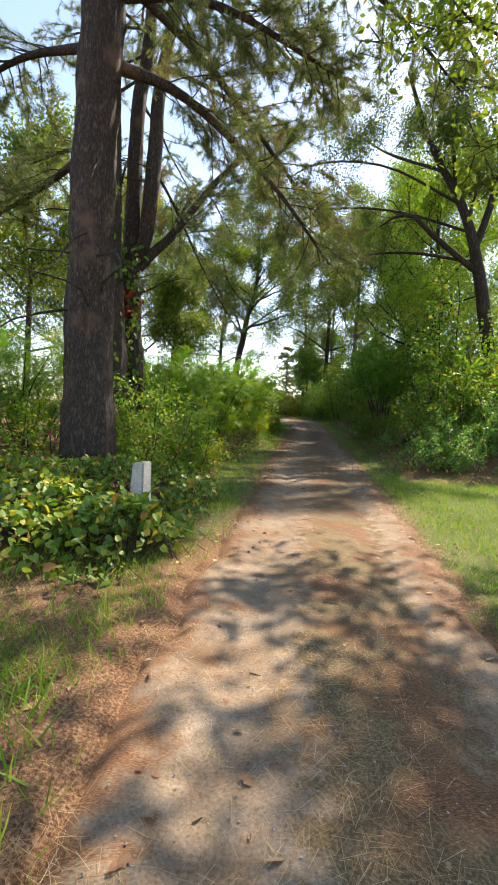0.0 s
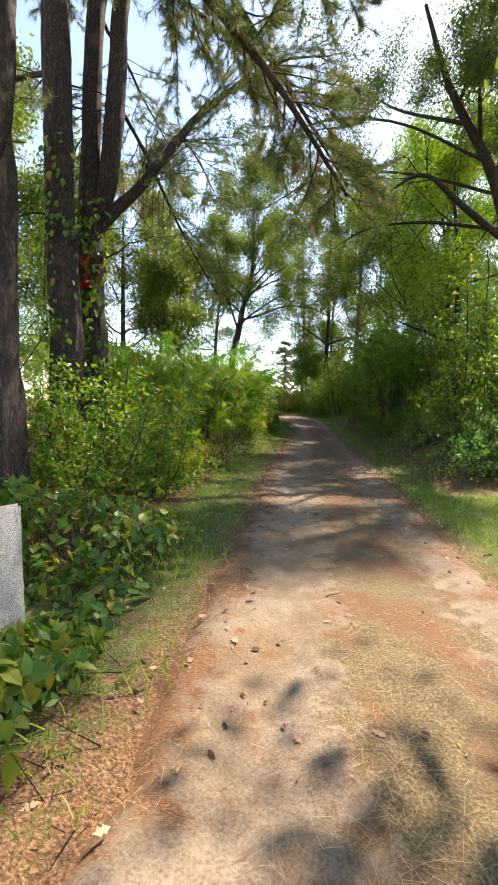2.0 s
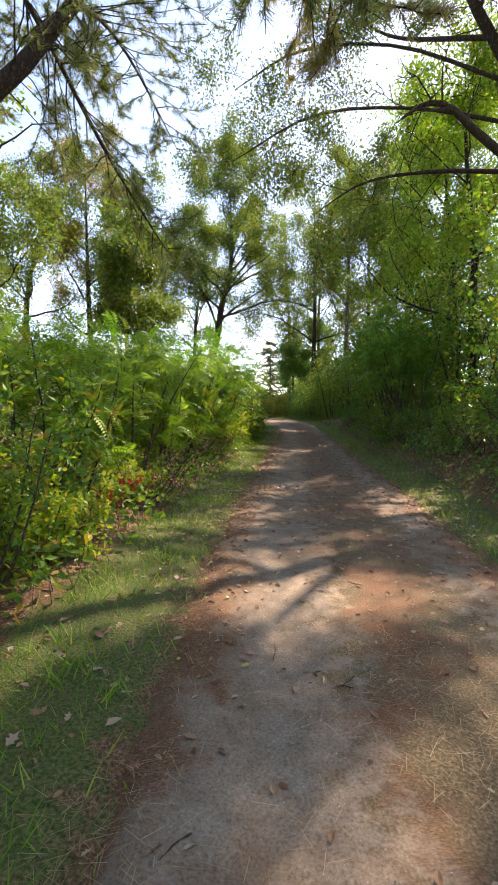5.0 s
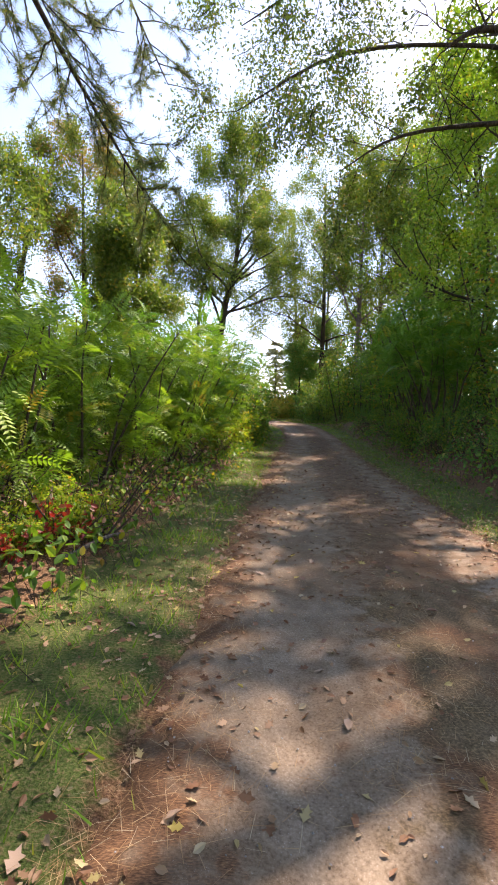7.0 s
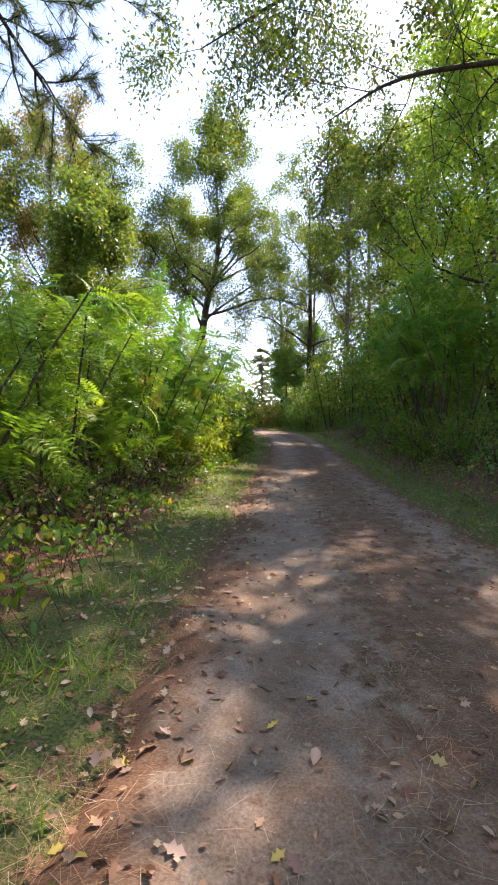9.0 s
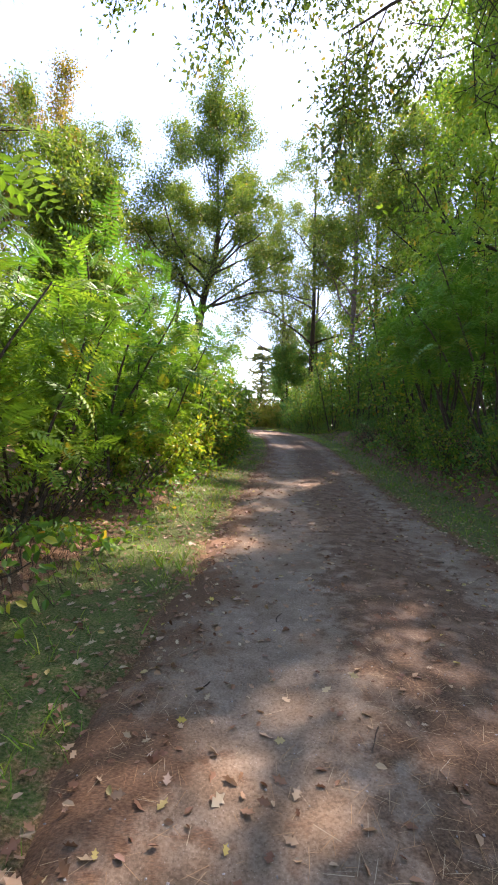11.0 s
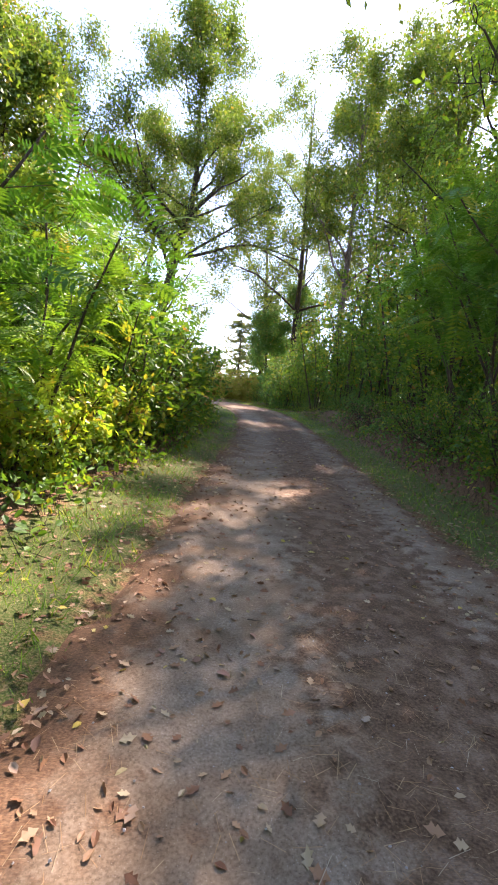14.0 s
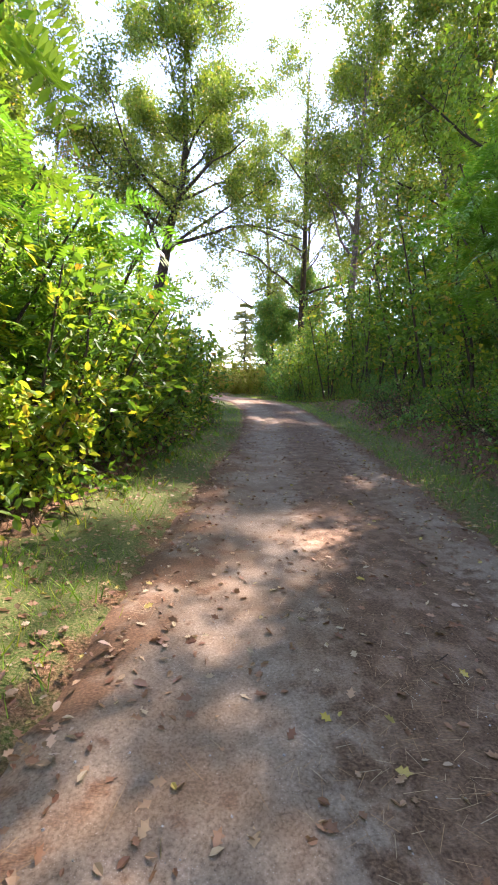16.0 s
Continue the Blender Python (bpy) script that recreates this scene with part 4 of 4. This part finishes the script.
# right side: low dark shrubs at the foot of the bank, taller ones above
for k in range(26):
    y = 14.6 + 1.9 * k
    plant([DARKS, BROADS, BRUSH][k % 3], edge_x(y, 3.9 + 0.7 * rng.random()), y, 0.36 + 0.26 * rng.random())
    plant([DARKS, BROADS, SAPS if y > 36 else GOLDS][k % 3], edge_x(y, 6.3 + 1.0 * rng.random() + 0.8 * (22 < y < 38)), y + 0.7, [0.8, 1.0, 0.5][k % 3] * (1 + 0.3 * (y > 36)) * (0.6 if k % 3 == 2 and y < 36 else 1))
    if k % 3 == 0 or y > 36:
        plant([BROADS, SAPS, FARSUMACS, DARKS][k % 4], edge_x(y, 8.0 + 1.6 * rng.random()), y, [1.7, 0.85, 1.05, 1.4][k % 4] * (1 + 0.3 * (y > 36)))
for x, y, s in [(6.4, 14.6, 0.7), (7.9, 15.4, 0.8), (9.4, 15.8, 0.9), (11.2, 15.4, 0.9), (13.2, 15.0, 1.0), (15.5, 14, 1.1)]:
    plant(DARKS, x, y, s)
for x, y, s in [(9.4, 18.2, 1.1), (11.5, 18.4, 1.1), (14.0, 17.5, 1.1), (10.5, 20.5, 1.15), (13.5, 21, 1.2)]:
    plant(SUMACS if x < 8 else BROADS, x, y, s if x < 8 else 1.5 * s)
for x, y, s in [(9.0, 22.0, 1.05), (10.0, 26.5, 1.15), (12.4, 32, 1.2), (13.5, 36, 1.2), (11.5, 40, 1.2), (13, 50, 1.2), (12, 58, 1.1), (13, 64, 1.2), (17, 26, 1.1)]:
    plant(SAPS, x, y, s)
for k in range(16):
    y = 17 + 1.6 * k
    plant(BRUSH, edge_x(y, 3.5 + 0.9 * rng.random()), y, 0.7 + 0.5 * rng.random())
for x, y in [(-1.1, 17.2), (-0.7, 19.8), (-0.8, 22.4), (-0.2, 24.2), (-0.9, 15.8), (0.2, 30.5)]:
    plant(BRUSH, x, y, 0.7 + 0.4 * rng.random())
TALLSUMACS = [shrub("sumac_bush", "leggy sumac arching over the lane", (0, 0, 0), 5.2, 2.8, 6, FROND, M_SUMAC, 4, 0.5, 1, 9, 0.34, 0.2, "sumac thicket", lean=(-0.9, 0), up=1.4, scatter=0.1, low=0.5)]
for x, y, s in [(8.0, 26.8, 1.0), (8.4, 29.2, 1.0), (9.0, 31.8, 1.05)]:
    plant(TALLSUMACS, x, y, s, turn=0.3 * rng.normal())
for x, y, s in [(7.4, 17.4, 1.2), (7.2, 20.6, 0.8), (7.3, 25.2, 0.6), (7.4, 27.8, 0.7), (7.9, 30.4, 0.7), (8.4, 33.2, 0.8)]:
    plant(BROADS, x, y, s)
for x, y, s in [(8.6, 66, 0.9), (7.6, 69.5, 0.9), (9.0, 62.5, 0.8), (2.6, 76.4, 0.9)]:
    plant(BROADS, x, y, s)
for x, y, s in [(6.4, 71.2, 1.3), (4.7, 72.3, 1.3)]:
    plant(RUSTS, x, y, s)
# round the bend
for x, y, s in [(3.4, 77, 1.9), (5.2, 76, 2.0), (7.2, 75, 1.9), (1.2, 78.5, 1.8), (9.0, 73.5, 1.8)]:
    plant(RUSTS, x, y, s)
for x, y, s in [(9.4, 70, 1.5), (10.4, 66, 1.6), (9.6, 62, 1.4), (6.2, 79.5, 1.8), (1.5, 82, 1.8), (11.5, 63, 1.8), (-5, 83, 1.8), (-12, 86, 2), (9.5, 77, 2), (12, 73, 2.2), (-18, 90, 2.4), (-3, 92, 2.2), (4, 90, 2.2)]:
    plant(DARKS if x > 8 else BROADS, x, y, s)
for x, y, s in [(9.6, 57, 0.8), (9.0, 60.5, 0.9), (10.5, 64.5, 1.0), (11.8, 69, 1.2), (13, 75, 1.3), (14.5, 57, 1.2), (15, 48, 1.2), (16, 43, 1.2), (18, 35, 1.2), (-6, 52, 0.9), (-9, 47, 0.9), (-10, 40, 1.0), (-7, 63, 1.1), (-13, 50, 1.1), (-16, 42, 1.2), (9.6, 35, 1.1), (10.2, 38.5, 1.2), (10.6, 42, 1.2), (10.4, 45.5, 1.2), (10.8, 49, 1.3), (10.2, 53, 1.2), (13.5, 43, 1.4), (14, 53, 1.4), (13, 60, 1.4), (16, 68, 1.5), (-4.5, 57, 0.8), (-2.5, 50, 0.6), (-5.5, 45, 0.8), (0.2, 53, 0.5)]:
    plant(SAPS, x, y, s)

REDS = [shrub("red_seedling", "small seedling with red autumn leaves in the verge", (0, 0, 0), 0.6, 0.5, 5, OVAL, M_RED, 4, 0.075, 1, 5, 0.6, 0.1, scatter=0.04, low=0.2)]
plant(REDS, -1.15, 15.7, 1.0)
plant(REDS, -1.35, 14.9, 0.7)
for x, y, s in [(-0.95, 16.1, 0.34), (-1.35, 15.3, 0.3), (-1.5, 16.2, 0.4)]:
    plant(GOLDS, x, y, s)

# ---------------- creepers and ground cover ----------------
def cover(name, label, xs, ys, leafs, tall, n, size, mask=None, shape=HEART):
    """A bank of creeper leaves over the ground between xs and ys, on wiry stems."""
    root = thing(name, label, "ground cover", (0, 0, 0), kind="stuff")
    x = xs[0] + (xs[1] - xs[0]) * rng.random(n)
    y = ys[0] + (ys[1] - ys[0]) * rng.random(n)
    if mask is not None:
        keep = mask(x, y) > rng.random(n)
        x, y = x[keep], y[keep]
    n = len(x)
    hump = tall * (0.35 + 0.9 * fbm(x * 0.9 + 3, y * 0.9, 3)) * ease(fbm(x * 0.5, y * 0.5 + 8, 2), 0.2, 0.5)
    if mask is not None:
        hump = hump * (0.3 + 0.7 * mask(x, y))
    g = height(x, y)
    z = g + hump * (0.25 + 0.75 * np.sqrt(rng.random(n))) + 0.02
    pos = np.stack([x, y, z], 1)
    lb, sb = Buf(), Buf()
    strew(lb, shape, pos, rand_dir(n, -0.3), rand_dir(n, 2.0), size * (0.6 + 0.8 * rng.random(n)))
    pick = rng.random(n) < 0.3
    foot = np.stack([x + rng.normal(size=n) * 0.12, y + rng.normal(size=n) * 0.12, g - 0.02], 1)
    sticks(sb, foot[pick], pos[pick], 0.004, 0.002)
    part("stemwork", sb, M_STEM, root)
    part("leaves", lb, leafs, root)
    return root


def left_bank(x, y):
    o, h, _ = lateral(x, y)
    return ease(-o, 1.65, 2.05) * (1 - ease(np.abs(y - 6.1), 1.7, 2.7)) * (1 - ease(-x, 4.5, 7.5))


cover("creeper_bank", "yellow-green creeper leaves heaped round the marker stone", (-8, 0), (3, 10.5), M_IVY, 0.8, 20000, 0.085, left_bank)
cover("creeper_bank", "creeper leaves in front of the marker stone", (-2.6, -0.7), (4.5, 6.0), M_IVY, 0.75, 2600, 0.09, lambda x, y: ease(-lateral(x, y)[0], 1.55, 1.85))
cover("creeper_bank", "low green creeper under the left thicket", (-7, 3.0), (10, 46), M_BROAD, 0.5, 42000, 0.1, lambda x, y: ease(-lateral(x, y)[0], 2.35, 3.0) * (1 - ease(-lateral(x, y)[0], 4.6, 6.2)), OVAL)
cover("creeper_bank", "dark green creeper over the right bank", (4, 14), (14, 44), M_DARKLEAF, 0.9, 36000, 0.1, lambda x, y: ease(lateral(x, y)[0], 2.7, 3.4) * (0.35 + 0.65 * ease(fbm(x * 0.6, y * 0.6), 0.4, 0.6)), OVAL)

cover("creeper_bank", "small green herbs and creeper at the foot of the bank", (3.5, 14), (14, 68), M_BROAD, 0.4, 62000, 0.075, lambda x, y: ease(lateral(x, y)[0], 2.5, 2.9) * (1 - ease(lateral(x, y)[0], 4.4, 5.6)) * (0.25 + 0.75 * ease(fbm(x * 0.9, y * 0.9), 0.4, 0.58)), OVAL)


def climber(label, x, y, lo, hi, r, n, leafm, size, face=-0.6):
    root = thing("creeper", label, "vine", (x, y, lo))
    a = face + rng.normal(size=n) * 0.9 - math.pi / 2
    z = (hi - lo) * rng.random(n)
    rr = r + 0.04 + 0.12 * rng.random(n)
    pos = np.stack([np.cos(a) * rr, np.sin(a) * rr, z], 1)
    lb, sb = Buf(), Buf()
    strew(lb, OVAL, pos, np.stack([np.cos(a) * 0.4, np.sin(a) * 0.4, -0.8 + 0 * a], 1) + rng.normal(size=(n, 3)) * 0.3, np.stack([np.cos(a), np.sin(a), 0.4 + 0 * a], 1) + rng.normal(size=(n, 3)) * 0.2, size * (0.7 + 0.6 * rng.random(n)))
    for k in range(4):
        aa = face - math.pi / 2 + 0.5 * (k - 1.5)
        zz = np.linspace(0, hi - lo, 20)
        aw = aa + 0.25 * np.sin(zz * 1.7 + k)
        tube(sb, np.stack([np.cos(aw) * (r + 0.02), np.sin(aw) * (r + 0.02), zz], 1), np.full(20, 0.012), 5)
    part("stemwork", sb, M_STEM, root)
    part("leaves", lb, leafm, root)


climber("green creeper hanging on the forked pine", -4.32, 16, 2.2, 7.0, 0.38, 420, M_BROAD, 0.2)
climber("red autumn creeper on the forked pine", -4.38, 16, 4.6, 5.5, 0.38, 90, M_RED, 0.2)
climber("green and rust creeper on the straight pine", -4.75, 15, 3.0, 8.0, 0.38, 160, M_BROAD, 0.18)
climber("red creeper at the foot of the great pine", -3.24, 8.7, 0.6, 1.0, 0.52, 12, M_RED, 0.1)

# ---------------- the marker stone ----------------
stone = thing("marker_stone", "grey weathered granite marker stone with chipped corner", "milestone", (-1.45, 6.1, on(-1.45, 6.1) - 0.1))
bm = bmesh.new()
bmesh.ops.create_cube(bm, size=1.0)
for v in bm.verts:
    top = v.co.z > 0
    v.co.x *= 0.23 if top else 0.29
    v.co.y *= 0.2 if top else 0.26
    v.co.z = 0.93 if top else -0.2
    if top and v.co.x < 0:
        v.co.x += 0.05
        v.co.z -= 0.045
bmesh.ops.bevel(bm, geom=bm.edges[:], offset=0.02, segments=2, affect="EDGES")
bmesh.ops.subdivide_edges(bm, edges=bm.edges[:], cuts=4, use_grid_fill=True)
for v in bm.verts:
    v.co += Vector((noise.noise(v.co * 9), noise.noise(v.co * 9 + Vector((5, 2, 1))), noise.noise(v.co * 7))) * 0.012
sm = bpy.data.meshes.new("block")
bm.to_mesh(sm)
bm.free()
block = part("block", sm, M_GRANITE, stone)
stone.rotation_euler = (0, 0, radians(-24))

# ---------------- grass, needles, leaves, pebbles ----------------
BLADE = (np.array([[0, -0.035, 0], [0, 0.035, 0], [0.6, 0.02, 0.1], [0.6, -0.02, 0.1], [1.0, 0, 0.3]]), [np.array([[0, 1, 2, 3]]), np.array([[3, 2, 4]])])


def grass(label, n, xs, ys, mask, size):
    x, y = xs[0] + (xs[1] - xs[0]) * rng.random(n), ys[0] + (ys[1] - ys[0]) * rng.random(n)
    keep = mask(x, y) > rng.random(n)
    x, y = x[keep], y[keep]
    n = len(x)
    buf = Buf()
    d = rand_dir(n, 0.0) * 0.75
    d[:, 2] = 0.75 + 0.3 * rng.random(n)
    strew(buf, BLADE, np.stack([x, y, height(x, y) - 0.005], 1), d, rand_dir(n, 0.0), size * (0.4 + 0.9 * rng.random(n)) * (0.5 + 1.1 * fbm(x * 2.2, y * 2.2, 2)))
    ob = part("grass", buf, M_GRASS)
    return tagged(ob, label, "grass", kind="stuff")


def verge_left(x, y):
    o, h, _ = lateral(x, y)
    wide = 1.6 * (1 - ease(y, 4, 9))
    return ease(-o - h, -0.12, 0.5) * (1 - ease(-o - h, 0.95 + wide, 1.5 + wide)) * (0.06 + 0.94 * ease(fbm(x * 1.7, y * 1.7), 0.44, 0.6)) * ease(y, -2, 1)


def verge_right(x, y):
    o, h, _ = lateral(x, y)
    return ease(o - h, -0.1, 0.25) * (1 - ease(o - h, 0.9, 1.4)) * (0.65 + 0.35 * ease(fbm(x * 1.1, y * 1.1), 0.4, 0.55))


def lawn_right(x, y):
    o, h, _ = lateral(x, y)
    return ease(o - h, 0.1, 0.6) * ease(y, 1.0, 4.0) * (1 - ease(y, 12.5, 14.5))


grass("worn grass of the verge under the thicket", 150000, (-3, 5), (0.5, 50), lambda x, y: verge_left(x, y) * (1.15 - ease(y, 15, 50) * 0.6), 0.12)
grass("tufted grass and straw beside the creeper", 44000, (-5, -0.2), (0.6, 5.6), lambda x, y: ease(-lateral(x, y)[0] - lateral(x, y)[1], 0.1, 0.8) * (0.1 + 0.9 * ease(fbm(x * 1.5 + 7, y * 1.5), 0.42, 0.6)), 0.085)
grass("shaded grass along the foot of the bank", 140000, (1.5, 11), (2, 66), verge_right, 0.1)
grass("sunlit grass clearing beside the lane", 80000, (2.2, 16), (1, 15), lawn_right, 0.11)


def litter(label, cat, n, mask, shape, size, mat, flat=6.0, xs=(-4, 8), ys=(0.5, 34)):
    x, y = xs[0] + (xs[1] - xs[0]) * rng.random(n), ys[0] + (ys[1] - ys[0]) * rng.random(n) ** 1.3
    keep = mask(x, y) > rng.random(n)
    x, y = x[keep], y[keep]
    n = len(x)
    buf = Buf()
    a = rng.random(n) * 6.283
    strew(buf, shape, np.stack([x, y, lie(x, y) + 0.006], 1), np.stack([np.cos(a), np.sin(a), rng.normal(size=n) * 0.1], 1), rand_dir(n, flat), size * (0.6 + 0.8 * rng.random(n)))
    ob = part(cat.replace(" ", "_"), buf, mat)
    return tagged(ob, label, cat, kind="stuff")


def lie(x, y):
    """Height of the road's or the verge's surface."""
    o, h, _ = lateral(x, y)
    u = o / h
    rut = -0.035 * np.exp(-((np.abs(u) - 0.52) / 0.17) ** 2)
    return height(x, y, o) + np.where(np.abs(u) < 0.93, rut + 0.03 * (fbm(x * 2.3, y * 2.3, 4) - 0.5) + 0.008 * (fbm(x * 14, y * 14, 2) - 0.5), 0.0)


def needle_zone(x, y):
    o, h, _ = lateral(x, y)
    u = np.abs(o / h)
    return np.clip((np.exp(-(u / 0.3) ** 2) + np.exp(-((u - 1.0) / 0.22) ** 2) + 0.15) * ease(fbm(x * 1.5 + 4, y * 1.5), 0.35, 0.62), 0, 1) * (1.2 - 0.7 * ease(y, 13, 20))


def leaf_zone(x, y):
    o, h, _ = lateral(x, y)
    u = np.abs(o / h)
    return np.clip(0.32 + np.exp(-((u - 1.2) / 0.45) ** 2), 0, 1) * (1 - ease(u, 2.0, 2.4)) * (0.06 + 0.94 * ease(y, 7, 17))


NEEDLE = (np.array([[0, -0.01, 0], [1, -0.007, 0.02], [1, 0.007, 0.02], [0, 0.01, 0]]), [np.array([[0, 1, 2, 3]])])
PEBBLE = (np.array([[1, 0, 0.2], [0, 0.8, 0.2], [-0.9, 0, 0.15], [0, -0.75, 0.2], [0.1, 0, 0.8], [0, 0.1, -0.4]]) * 0.5, [np.array([[0, 1, 4], [1, 2, 4], [2, 3, 4], [3, 0, 4]])])
litter("rusty dry pine needles on the lane", "pine needles", 300000, needle_zone, NEEDLE, 0.085, M_STRAW)
litter("small brown curled leaf litter along the lane", "leaf litter", 30000, leaf_zone, CURL, 0.045, M_DEAD, 2.0, ys=(0.5, 40))
litter("small brown lobed leaf litter along the lane", "leaf litter", 32000, leaf_zone, OAKLEAF, 0.06, M_DEAD, 2.0, ys=(0.5, 40))
M_PEBBLE = leaf_material("pebbles", [(0.0, (0.16, 0.14, 0.12)), (0.5, (0.32, 0.29, 0.26)), (1.0, (0.42, 0.39, 0.36))], 0.0, 0.85)
litter("loose pale gravel pebbles on the lane", "pebbles", 14000, lambda x, y: (np.abs(lateral(x, y)[0] / lateral(x, y)[1]) < 1.0) * 0.8, PEBBLE, 0.013, M_PEBBLE, 3.0)
DEAD_MATS = [dead_leaf_material("tan fallen leaf", (0.42, 0.28, 0.18)), dead_leaf_material("brown fallen leaf", (0.25, 0.13, 0.08)), dead_leaf_material("pale fallen leaf", (0.42, 0.31, 0.21)), dead_leaf_material("yellow fallen leaf", (0.55, 0.4, 0.06)), dead_leaf_material("red fallen leaf", (0.33, 0.06, 0.05))]
LEAF_WORDS = ["tan", "brown", "pale", "yellow", "red"]
leaf_meshes = []
for shp in (CURL, OAKLEAF, CURL):
    for dm in DEAD_MATS:
        lb = Buf()
        strew(lb, shp, np.zeros((1, 3)), np.array([[1.0, 0, 0]]), np.array([[0, 0, 1.0]]), 1.0)
        me = lb.mesh("fallen_leaf", True)
        me.materials.append(dm)
        leaf_meshes.append(me)
placed = 0
while placed < 280:
    y = 1.5 + 32 * rng.random()
    x = edge_x(y, rng.normal() * 1.5 if rng.random() < 0.45 else -1.9 + rng.normal() * 0.5)
    if leaf_zone(np.array([x]), np.array([y]))[0] < rng.random() * 0.5:
        continue
    k = int(rng.choice(5, p=[0.4, 0.3, 0.18, 0.08, 0.04])) + 5 * int(rng.random() * 3)
    ob = new("fallen_leaf", leaf_meshes[k])
    s = 0.05 + 0.055 * rng.random()
    ob.matrix_basis = Matrix.LocRotScale((x, y, float(lie(np.array([x]), np.array([y]))[0]) + 0.006), Euler((rng.normal() * 0.2, rng.normal() * 0.2, rng.random() * 6.28)), (s, s, s))
    tagged(ob, LEAF_WORDS[k % 5] + " dry fallen leaf lying on the lane", "leaf", "fallen leaves")
    placed += 1
for k in range(34):
    y = 2 + 26 * rng.random()
    x = edge_x(y, rng.normal() * 1.6)
    tw = Buf()
    ln = 0.08 + 0.14 * rng.random()
    a = rng.random() * 6.28
    l = wander((0, 0, 0.008), np.array([math.cos(a), math.sin(a), 0]), ln, 4, 0.18, 0)
    l[:, 2] = 0.008
    tube(tw, l, np.linspace(0.004, 0.002, 5), 5)
    ob = part("twig", tw, M_STEM)
    ob.location = (x, y, float(lie(np.array([x]), np.array([y]))[0]))
    tagged(ob, "thin dry brown twig lying on the lane", "twig", "fallen twigs")
tw = Buf()
tube(tw, wander((-0.95, 15.1, on(-0.95, 15.1) + 0.04), (0.5, 0.85, 0.06), 0.8, 6, 0.08, 0), np.linspace(0.03, 0.018, 7), 7)
tagged(part("fallen_branch", tw, M_GREYBARK, smooth=True), "short bare fallen branch on the grass", "branch")
